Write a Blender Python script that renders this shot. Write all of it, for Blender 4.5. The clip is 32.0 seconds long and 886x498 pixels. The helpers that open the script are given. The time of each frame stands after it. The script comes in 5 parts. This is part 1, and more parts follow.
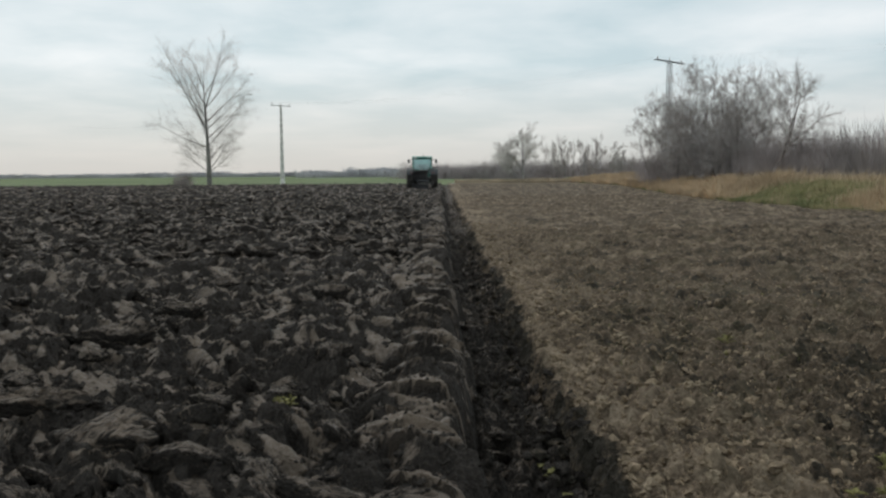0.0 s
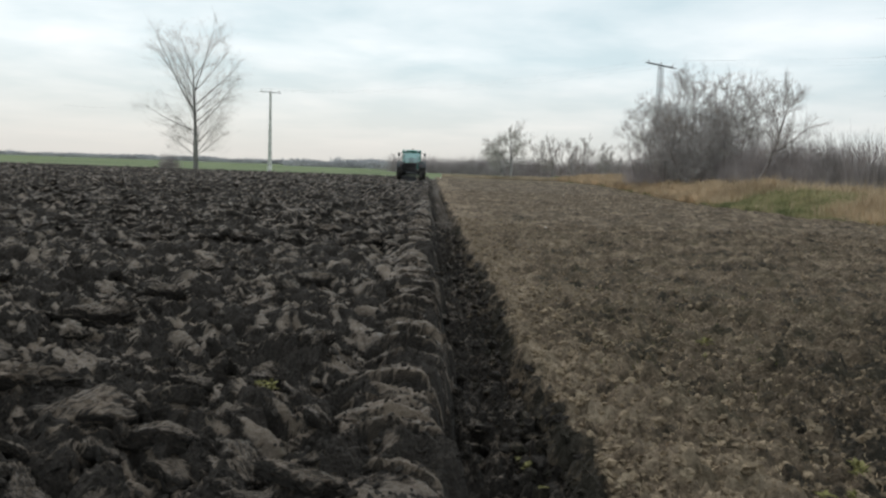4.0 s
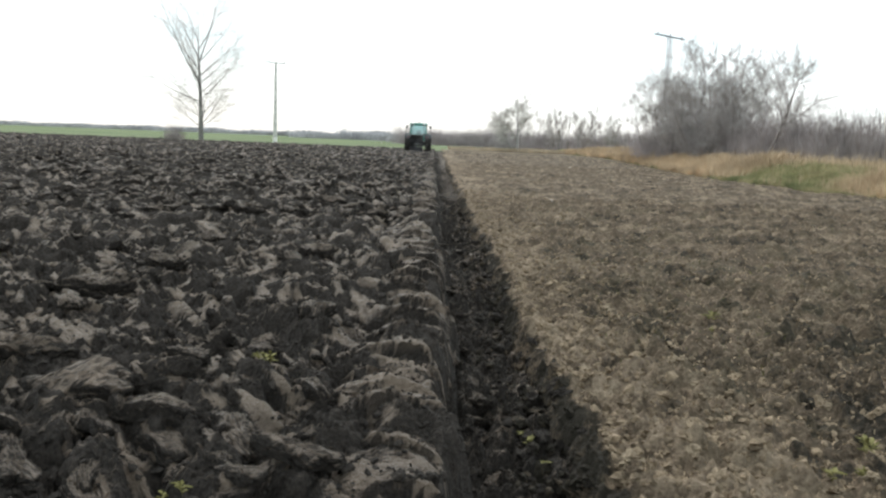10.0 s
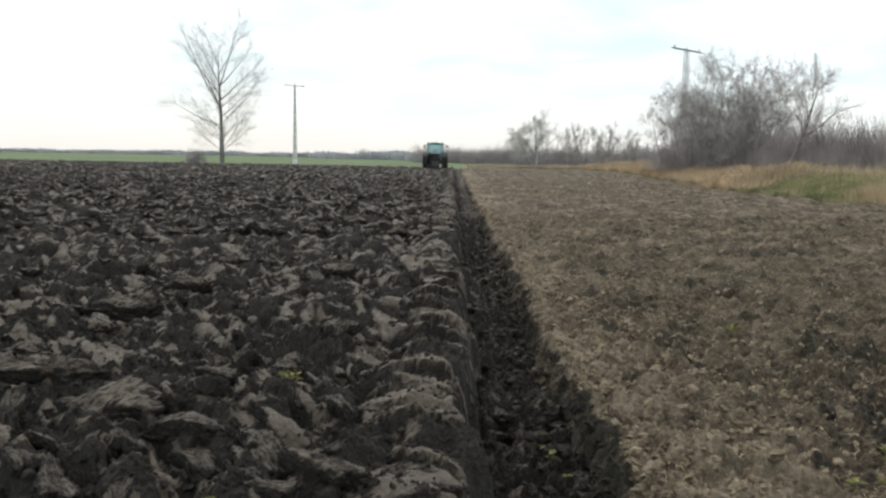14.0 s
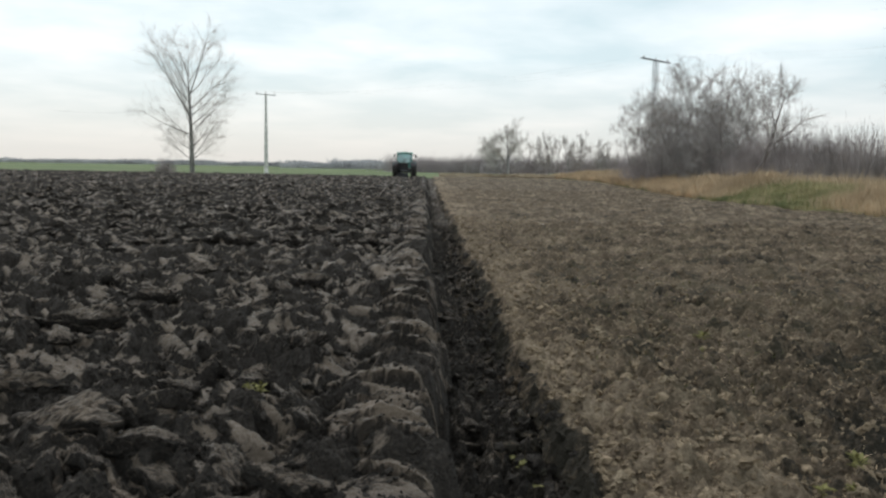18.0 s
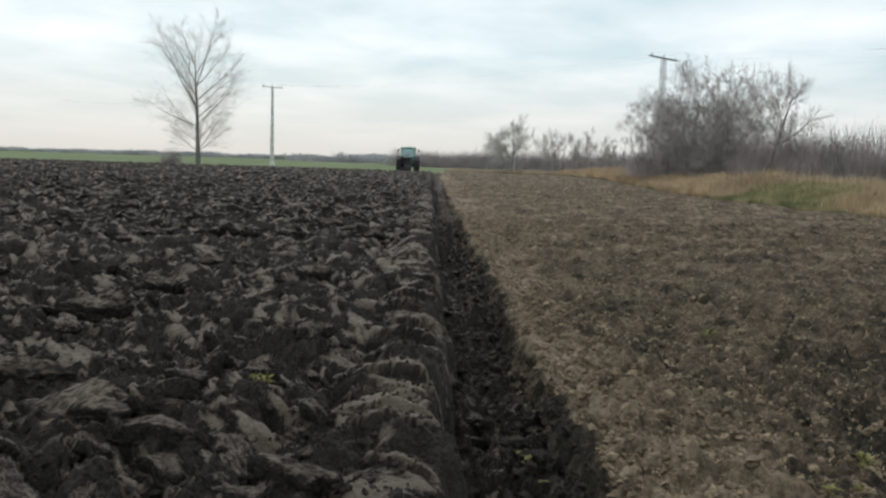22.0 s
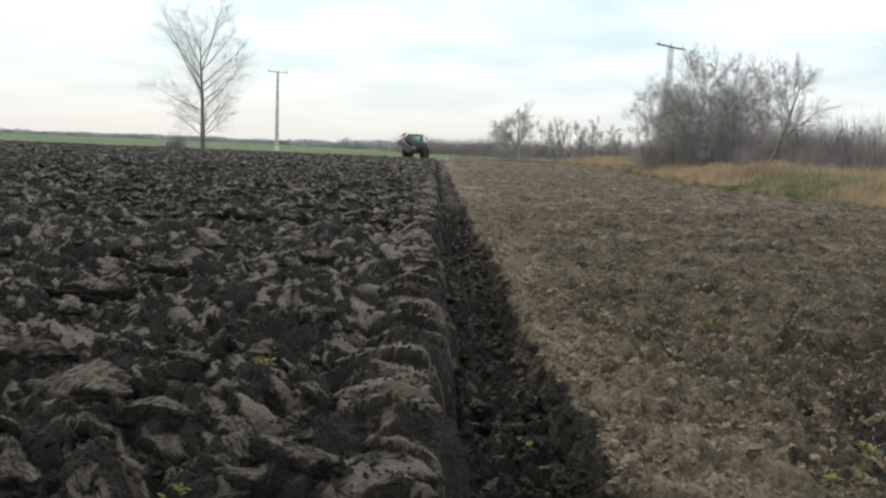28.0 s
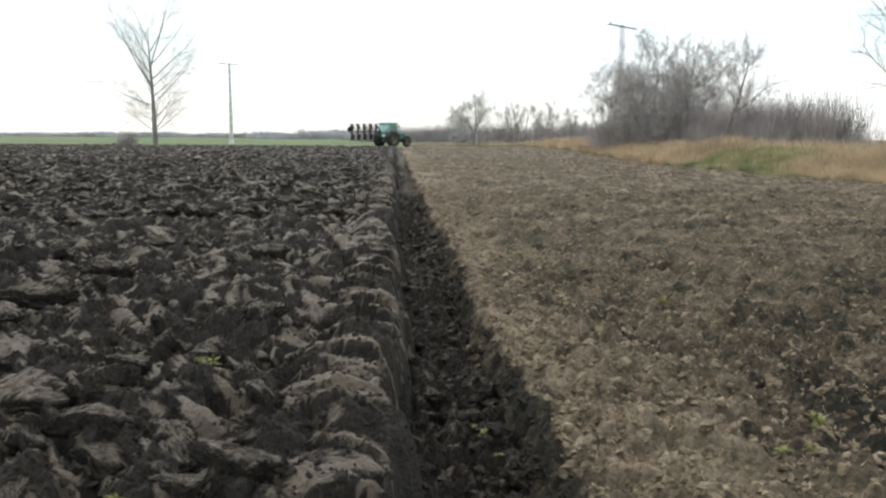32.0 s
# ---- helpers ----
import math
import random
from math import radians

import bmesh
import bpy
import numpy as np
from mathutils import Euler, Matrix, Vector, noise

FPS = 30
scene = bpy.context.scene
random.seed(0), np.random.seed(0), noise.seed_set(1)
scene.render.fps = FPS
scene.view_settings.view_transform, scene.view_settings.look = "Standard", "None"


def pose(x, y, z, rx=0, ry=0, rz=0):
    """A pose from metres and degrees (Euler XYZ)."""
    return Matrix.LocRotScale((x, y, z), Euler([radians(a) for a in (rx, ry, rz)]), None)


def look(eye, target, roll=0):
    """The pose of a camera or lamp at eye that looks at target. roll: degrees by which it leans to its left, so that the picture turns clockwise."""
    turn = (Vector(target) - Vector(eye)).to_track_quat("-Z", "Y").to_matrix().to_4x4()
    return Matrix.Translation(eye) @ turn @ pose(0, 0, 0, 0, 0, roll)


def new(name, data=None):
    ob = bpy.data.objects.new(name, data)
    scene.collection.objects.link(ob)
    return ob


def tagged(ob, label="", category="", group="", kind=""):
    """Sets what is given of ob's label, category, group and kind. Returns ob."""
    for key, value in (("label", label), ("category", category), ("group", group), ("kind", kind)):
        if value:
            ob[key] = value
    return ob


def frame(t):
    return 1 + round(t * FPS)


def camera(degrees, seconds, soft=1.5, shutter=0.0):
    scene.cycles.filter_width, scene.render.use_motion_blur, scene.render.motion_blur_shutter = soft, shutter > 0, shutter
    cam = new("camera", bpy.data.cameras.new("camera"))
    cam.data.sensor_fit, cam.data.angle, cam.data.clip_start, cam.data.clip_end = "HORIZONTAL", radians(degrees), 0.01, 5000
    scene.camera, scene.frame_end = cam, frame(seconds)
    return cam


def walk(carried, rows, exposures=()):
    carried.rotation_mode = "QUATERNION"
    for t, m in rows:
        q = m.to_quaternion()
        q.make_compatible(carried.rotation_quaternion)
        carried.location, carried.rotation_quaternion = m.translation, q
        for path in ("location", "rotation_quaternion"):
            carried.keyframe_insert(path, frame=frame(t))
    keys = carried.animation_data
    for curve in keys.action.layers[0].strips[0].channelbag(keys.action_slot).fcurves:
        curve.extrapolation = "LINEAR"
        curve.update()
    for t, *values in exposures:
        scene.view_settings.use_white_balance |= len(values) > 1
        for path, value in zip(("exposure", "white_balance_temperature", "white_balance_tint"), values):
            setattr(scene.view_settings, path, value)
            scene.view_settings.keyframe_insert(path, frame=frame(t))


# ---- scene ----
cam = camera(58.0, 32.0, soft=2.4)
PATH = [
    (0, (-0.000, -0.001, 1.650), (0.084, 9.955, 0.714), -0.40),
    (0.1, (0.003, 0.005, 1.649), (0.077, 9.964, 0.753), -0.26),
    (0.2, (0.006, 0.010, 1.648), (0.084, 9.970, 0.756), -0.13),
    (0.3, (0.009, 0.016, 1.647), (0.116, 9.971, 0.706), 0.01),
    (0.4, (0.012, 0.021, 1.645), (0.333, 9.967, 0.659), 0.14),
    (0.5, (0.015, 0.026, 1.644), (0.446, 9.967, 0.644), 0.28),
    (1, (-0.003, 0.012, 1.645), (0.387, 9.959, 0.693), 0.15),
    (1.5, (-0.007, 0.014, 1.633), (0.388, 9.954, 0.613), 0.38),
    (2, (-0.002, 0.004, 1.642), (0.336, 9.959, 0.763), 0.53),
    (2.5, (-0.002, 0.008, 1.635), (0.371, 9.962, 0.753), 1.22),
    (3, (-0.017, -0.050, 1.632), (0.351, 9.902, 0.727), 1.73),
    (3.5, (-0.014, -0.045, 1.636), (0.293, 9.903, 0.660), 1.80),
    (5.5, (-0.008, 0.043, 1.620), (0.231, 9.987, 0.595), 2.54),
    (6, (-0.005, 0.026, 1.623), (0.205, 9.982, 0.707), 2.29),
    (6.5, (-0.028, 0.086, 1.612), (0.090, 10.017, 0.449), 2.84),
    (7, (-0.048, 0.093, 1.605), (-0.110, 10.002, 0.256), 3.00),
    (7.5, (-0.042, 0.102, 1.603), (-0.205, 10.013, 0.281), 2.64),
    (8, (-0.036, 0.095, 1.595), (-0.205, 10.011, 0.313), 2.89),
    (8.5, (-0.034, 0.076, 1.599), (-0.161, 9.980, 0.223), 2.40),
    (9, (-0.003, 0.085, 1.604), (0.021, 9.994, 0.264), 2.25),
    (9.5, (-0.001, 0.093, 1.606), (0.134, 9.998, 0.236), 2.05),
    (10, (0.012, 0.087, 1.609), (0.230, 9.993, 0.263), 2.28),
    (10.5, (0.023, 0.089, 1.594), (0.130, 9.984, 0.157), 2.03),
    (11, (0.016, 0.090, 1.604), (0.267, 9.977, 0.127), 2.06),
    (11.1, (0.014, 0.080, 1.604), (0.123, 9.965, 0.091), 2.03),
    (11.2, (0.011, 0.071, 1.605), (0.146, 9.951, 0.065), 2.01),
    (11.3, (0.009, 0.062, 1.605), (-0.306, 9.969, 0.281), 1.99),
    (11.4, (0.006, 0.052, 1.605), (-0.472, 9.969, 0.407), 1.97),
    (11.5, (0.004, 0.043, 1.606), (-0.466, 9.971, 0.502), 1.95),
    (12, (0.010, 0.052, 1.606), (-0.329, 9.977, 0.424), 2.11),
    (12.5, (0.022, 0.054, 1.614), (-0.128, 9.980, 0.405), 2.07),
    (13, (0.030, 0.060, 1.602), (-0.152, 9.993, 0.457), 1.88),
    (13.5, (0.021, 0.064, 1.608), (-0.050, 9.988, 0.383), 1.61),
    (14, (0.018, -0.011, 1.624), (-0.027, 9.925, 0.493), 1.01),
    (14.5, (0.037, 0.005, 1.617), (0.048, 9.948, 0.547), 1.03),
    (15, (0.050, -0.002, 1.626), (0.065, 9.958, 0.732), 1.03),
    (15.5, (0.058, 0.003, 1.624), (0.231, 9.955, 0.663), 0.90),
    (17.5, (0.051, 0.056, 1.615), (0.315, 10.000, 0.590), 0.97),
    (18, (0.045, 0.044, 1.615), (0.339, 9.988, 0.602), 0.97),
    (18.5, (0.054, 0.056, 1.604), (0.259, 9.989, 0.470), 1.09),
    (19, (0.046, 0.027, 1.613), (0.234, 9.965, 0.519), 1.23),
    (19.5, (0.050, 0.034, 1.617), (0.259, 9.973, 0.533), 1.36),
    (20, (0.047, 0.029, 1.614), (0.139, 9.984, 0.665), 1.16),
    (20.5, (0.052, 0.040, 1.612), (0.178, 9.993, 0.648), 1.26),
    (21, (0.037, 0.050, 1.611), (0.242, 10.001, 0.649), 1.55),
    (21.5, (0.030, 0.054, 1.606), (0.219, 10.008, 0.667), 1.64),
    (22, (0.020, 0.054, 1.603), (0.263, 9.993, 0.530), 1.79),
    (22.5, (0.020, 0.043, 1.604), (0.298, 9.979, 0.515), 1.99),
    (23, (0.019, 0.049, 1.608), (0.324, 9.990, 0.565), 1.78),
    (23.5, (0.022, 0.057, 1.602), (0.260, 10.005, 0.603), 1.68),
    (24, (0.022, 0.041, 1.607), (0.281, 9.990, 0.634), 1.67),
    (24.5, (0.026, 0.041, 1.609), (0.344, 9.990, 0.651), 1.58),
    (25, (0.028, 0.036, 1.607), (0.327, 9.985, 0.645), 1.80),
    (25.5, (0.019, 0.033, 1.600), (0.254, 9.974, 0.543), 1.97),
    (27.5, (0.019, 0.028, 1.597), (0.108, 9.976, 0.583), 2.27),
    (28, (0.022, 0.064, 1.591), (0.222, 9.986, 0.358), 2.40),
    (28.5, (0.017, 0.049, 1.596), (0.026, 9.973, 0.366), 1.97),
    (29, (0.013, 0.056, 1.585), (-0.097, 9.970, 0.282), 2.03),
    (29.5, (0.018, 0.075, 1.580), (0.000, 9.980, 0.204), 1.84),
    (30, (-0.002, 0.034, 1.604), (0.300, 9.923, 0.144), 2.04),
    (30.5, (0.033, 0.039, 1.588), (0.425, 9.956, 0.360), 2.19),
    (30.6, (0.027, 0.039, 1.590), (0.775, 9.935, 0.364), 2.29),
    (30.7, (0.021, 0.039, 1.591), (1.204, 9.897, 0.401), 2.40),
    (30.8, (0.016, 0.039, 1.593), (1.102, 9.908, 0.400), 2.50),
    (30.9, (0.010, 0.039, 1.594), (0.952, 9.940, 0.557), 2.60),
    (31, (0.004, 0.038, 1.596), (0.898, 9.939, 0.513), 2.70),
    (31.1, (0.006, 0.077, 1.559), (0.229, 10.014, 0.453), 3.20),
    (31.2, (0.014, 0.087, 1.552), (0.265, 10.011, 0.348), 2.91),
    (31.3, (0.023, 0.097, 1.546), (0.354, 10.011, 0.283), 2.62),
    (31.5, (0.040, 0.116, 1.532), (0.422, 10.012, 0.144), 2.04),
    (31.7, (0.070, 0.139, 1.547), (0.574, 10.028, 0.147), 1.53),
    (31.85, (0.098, 0.158, 1.565), (0.695, 10.035, 0.173), 0.85),
    (32, (0.126, 0.156, 1.584), (0.793, 10.002, 0.205), 0.35),
]
EXPOSURES = [(0, -0.14), (1, 0.14), (2, 0.04), (3, 0.02), (3.5, 0.04), (5.5, 0.09), (6, 0.09), (7, -0.08), (7.5, 0.27), (8, 0.63), (9, 0.67), (10, 0.77), (11, 0.92), (11.2, 0.87), (11.5, 0.38), (12, 0.31), (13, 0.31), (14, 0.43), (15, 0.01), (15.5, 0.03), (17.5, 0.13), (18, 0.16), (19, 0.19), (20, 0.14), (21, 0.09), (22, 0.09), (23, 0.21), (24, 0.19), (25, 0.09), (25.5, 0.13), (27.5, 0.22), (28, 0.29), (29, 0.59), (30, 0.57), (30.5, 0.47), (31, 0.23), (31.5, 0.37), (32, 0.7)]
walk(cam, [(t, look(eye, target, roll)) for t, eye, target, roll in PATH], EXPOSURES)


# ---- world, sun, exposure ----
world = bpy.data.worlds.new("world")
scene.world = world
world.use_nodes = True


def sky_world():
    nt = world.node_tree
    nt.nodes.clear()
    n, l = nt.nodes.new, nt.links.new
    out, bg = n("ShaderNodeOutputWorld"), n("ShaderNodeBackground")
    sky = n("ShaderNodeTexSky")
    sky.sky_type, sky.sun_disc = "NISHITA", False
    sky.sun_elevation, sky.sun_rotation = radians(43.7), radians(-17.4)
    sky.dust_density = 2.0
    co, sep = n("ShaderNodeTexCoord"), n("ShaderNodeSeparateXYZ")
    l(co.outputs["Generated"], sep.inputs[0])
    # cloud deck: the direction is projected on a high flat layer
    hgt = n("ShaderNodeMath"); hgt.operation = "MAXIMUM"; hgt.inputs[1].default_value = 0.0
    l(sep.outputs["Z"], hgt.inputs[0])
    add = n("ShaderNodeMath"); add.operation = "ADD"; add.inputs[1].default_value = 0.12
    l(hgt.outputs[0], add.inputs[0])
    dx, dy = n("ShaderNodeMath"), n("ShaderNodeMath")
    for d, o in ((dx, "X"), (dy, "Y")):
        d.operation = "DIVIDE"
        l(sep.outputs[o], d.inputs[0]); l(add.outputs[0], d.inputs[1])
    comb = n("ShaderNodeCombineXYZ")
    l(dx.outputs[0], comb.inputs[0]); l(dy.outputs[0], comb.inputs[1])
    big = n("ShaderNodeTexNoise")
    big.inputs["Scale"].default_value, big.inputs["Detail"].default_value = 1.0, 6.0
    big.inputs["Roughness"].default_value, big.inputs["Distortion"].default_value = 0.52, 0.15
    l(comb.outputs[0], big.inputs["Vector"])
    ramp = n("ShaderNodeValToRGB")
    ramp.color_ramp.elements[0].position, ramp.color_ramp.elements[1].position = 0.38, 0.76
    ramp.color_ramp.elements[0].color = (0.605, 0.735, 0.78, 1)
    ramp.color_ramp.elements[1].color = (1.01, 1.04, 1.05, 1)
    l(big.outputs["Fac"], ramp.inputs[0])
    # low haze: a pale warm band that fades in towards the horizon
    haze = n("ShaderNodeMapRange")
    haze.inputs["From Min"].default_value, haze.inputs["From Max"].default_value = 0.0, 0.13
    haze.inputs["To Min"].default_value, haze.inputs["To Max"].default_value = 1.0, 0.0
    l(hgt.outputs[0], haze.inputs["Value"])
    mix = n("ShaderNodeMix"); mix.data_type = "RGBA"
    l(haze.outputs[0], mix.inputs["Factor"]); l(ramp.outputs[0], mix.inputs["A"])
    mix.inputs["B"].default_value = (0.70, 0.695, 0.675, 1)
    gain = n("ShaderNodeMix"); gain.data_type = "RGBA"; gain.blend_type = "MULTIPLY"
    gain.inputs["Factor"].default_value = 1.0
    gain.inputs["B"].default_value = (SKY_GAIN, SKY_GAIN, SKY_GAIN, 1)
    l(mix.outputs["Result"], gain.inputs["A"])
    # the clear sky above the cloud adds its blue
    dim = n("ShaderNodeMix"); dim.data_type = "RGBA"; dim.blend_type = "ADD"
    dim.inputs["Factor"].default_value = 0.012
    l(gain.outputs["Result"], dim.inputs["A"]); l(sky.outputs[0], dim.inputs["B"])
    l(dim.outputs["Result"], bg.inputs["Color"])
    bg.inputs["Strength"].default_value = 1.0
    l(bg.outputs[0], out.inputs[0])


SKY_GAIN = 0.92
sky_world()
sun = new("sun", bpy.data.lights.new("sun", "SUN"))
sun.data.energy, sun.data.angle, sun.data.color = 0.9, radians(20), (1.0, 0.95, 0.88)
sun.matrix_world = look((-5, 16, 16), (0, 0, 0))


# ---- materials ----
def material(name, base, rough=0.9, spread=0.3, scale=8.0, fine=60.0, bump=0.4, dist=0.01, second=None, metal=0.0, spec=0.5, detail=6.0, lo=0.35, hi=0.65, rand=0.0):
    """A procedural surface: base colour varied at two scales, towards a second colour in patches, with bump."""
    m = bpy.data.materials.new(name)
    m.use_nodes = True
    nt = m.node_tree
    n, l = nt.nodes.new, nt.links.new
    b = nt.nodes["Principled BSDF"]
    b.inputs["Roughness"].default_value, b.inputs["Metallic"].default_value = rough, metal
    b.inputs["Specular IOR Level"].default_value = spec
    co = n("ShaderNodeNewGeometry")
    a, f = n("ShaderNodeTexNoise"), n("ShaderNodeTexNoise")
    a.inputs["Scale"].default_value, a.inputs["Detail"].default_value = scale, detail
    f.inputs["Scale"].default_value, f.inputs["Detail"].default_value = fine, 4.0
    l(co.outputs["Position"], a.inputs["Vector"]); l(co.outputs["Position"], f.inputs["Vector"])
    r = n("ShaderNodeValToRGB")
    r.color_ramp.elements[0].position, r.color_ramp.elements[1].position = lo, hi
    dark = tuple(c * (1 - spread) for c in base)
    r.color_ramp.elements[0].color = (*dark, 1)
    r.color_ramp.elements[1].color = (*(second or tuple(c * (1 + spread) for c in base)), 1)
    l(a.outputs["Fac"], r.inputs[0])
    mx = n("ShaderNodeMix"); mx.data_type = "RGBA"; mx.blend_type = "OVERLAY"
    mx.inputs["Factor"].default_value = min(1.0, spread * 1.6)
    l(r.outputs[0], mx.inputs["A"]); l(f.outputs["Fac"], mx.inputs["B"])
    last = mx.outputs["Result"]
    if rand:
        oi, hs = n("ShaderNodeObjectInfo"), n("ShaderNodeHueSaturation")
        mr = n("ShaderNodeMapRange")
        mr.inputs["To Min"].default_value, mr.inputs["To Max"].default_value = 1 - rand, 1 + rand
        l(oi.outputs["Random"], mr.inputs["Value"]); l(mr.outputs[0], hs.inputs["Value"])
        l(last, hs.inputs["Color"]); last = hs.outputs[0]
    l(last, b.inputs["Base Color"])
    if bump:
        s = n("ShaderNodeMath"); s.operation = "ADD"
        l(a.outputs["Fac"], s.inputs[0]); l(f.outputs["Fac"], s.inputs[1])
        bp = n("ShaderNodeBump")
        bp.inputs["Strength"].default_value, bp.inputs["Distance"].default_value = bump, dist
        l(s.outputs[0], bp.inputs["Height"]); l(bp.outputs[0], b.inputs["Normal"])
    return m


def soil_material():
    """Wet clay soil: crumbly and dark where torn, paler, streaked and tighter on the faces that the plough has cut
    (mesh attribute "cut"). Both tones also hold some shade and sky sheen.
    """
    m = bpy.data.materials.new("ploughed_soil")
    m.use_nodes = True
    nt = m.node_tree
    n, l = nt.nodes.new, nt.links.new
    b = nt.nodes["Principled BSDF"]
    co, cut = n("ShaderNodeNewGeometry"), n("ShaderNodeAttribute")
    cut.attribute_name = "cut"
    # streaks run along each slice (mesh attribute "lay")
    lie, mp = n("ShaderNodeAttribute"), n("ShaderNodeMapping")
    lie.attribute_name = "lay"
    mp.inputs["Scale"].default_value = (11.0, 46.0, 1.0)
    l(lie.outputs["Vector"], mp.inputs["Vector"])
    streak, grain, stain = n("ShaderNodeTexNoise"), n("ShaderNodeTexNoise"), n("ShaderNodeTexNoise")
    for t, sc, de, src in ((streak, 1.0, 5.0, mp.outputs[0]), (grain, 45.0, 6.0, co.outputs["Position"]), (stain, 2.3, 5.0, co.outputs["Position"])):
        t.inputs["Scale"].default_value, t.inputs["Detail"].default_value = sc, de
        t.inputs["Roughness"].default_value = 0.62
        l(src, t.inputs["Vector"])
    def math_node(op, x, y):
        k = n("ShaderNodeMath"); k.operation = op
        for i, v in enumerate((x, y)):
            if isinstance(v, float):
                k.inputs[i].default_value = v
            else:
                l(v, k.inputs[i])
        return k.outputs[0]
    # the cut shows where the face is whole: cracks and crumbs eat into it
    wear = math_node("ADD", math_node("MULTIPLY", math_node("SUBTRACT", streak.outputs["Fac"], 0.47), 3.2), math_node("MULTIPLY", math_node("SUBTRACT", grain.outputs["Fac"], 0.5), 0.35))
    wear = math_node("ADD", wear, math_node("MULTIPLY", math_node("SUBTRACT", stain.outputs["Fac"], 0.5), 0.35))
    f = n("ShaderNodeMapRange"); f.interpolation_type = "SMOOTHSTEP"
    f.inputs["From Min"].default_value, f.inputs["From Max"].default_value = -0.22, 0.46
    l(math_node("ADD", cut.outputs["Fac"], wear), f.inputs["Value"])
    # torn tone includes shade between slabs, face tone includes sheen from the sky
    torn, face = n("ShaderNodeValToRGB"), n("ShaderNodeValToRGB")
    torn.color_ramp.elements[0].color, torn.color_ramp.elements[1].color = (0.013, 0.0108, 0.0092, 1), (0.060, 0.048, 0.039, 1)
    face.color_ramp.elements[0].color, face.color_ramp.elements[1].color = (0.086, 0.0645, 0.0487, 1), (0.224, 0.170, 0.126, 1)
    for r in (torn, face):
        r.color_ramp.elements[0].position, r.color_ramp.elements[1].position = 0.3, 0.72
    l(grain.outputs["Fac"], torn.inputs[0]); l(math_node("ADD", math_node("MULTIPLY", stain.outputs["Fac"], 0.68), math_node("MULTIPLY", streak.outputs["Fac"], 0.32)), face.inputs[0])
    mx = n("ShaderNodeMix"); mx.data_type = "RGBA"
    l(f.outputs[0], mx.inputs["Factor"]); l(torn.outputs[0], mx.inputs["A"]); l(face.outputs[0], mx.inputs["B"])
    l(mx.outputs["Result"], b.inputs["Base Color"])
    rg = n("ShaderNodeMapRange")
    rg.inputs["To Min"].default_value, rg.inputs["To Max"].default_value = 0.95, 0.48
    l(f.outputs[0], rg.inputs["Value"]); l(rg.outputs[0], b.inputs["Roughness"])
    b.inputs["Specular IOR Level"].default_value = 0.3
    hgt = math_node("ADD", math_node("MULTIPLY", math_node("MULTIPLY", streak.outputs["Fac"], f.outputs[0]), 0.9), math_node("MULTIPLY", grain.outputs["Fac"], 0.8))
    bp = n("ShaderNodeBump")
    bp.inputs["Strength"].default_value, bp.inputs["Distance"].default_value = 1.0, 0.05
    l(hgt, bp.inputs["Height"]); l(bp.outputs[0], b.inputs["Normal"])
    return m


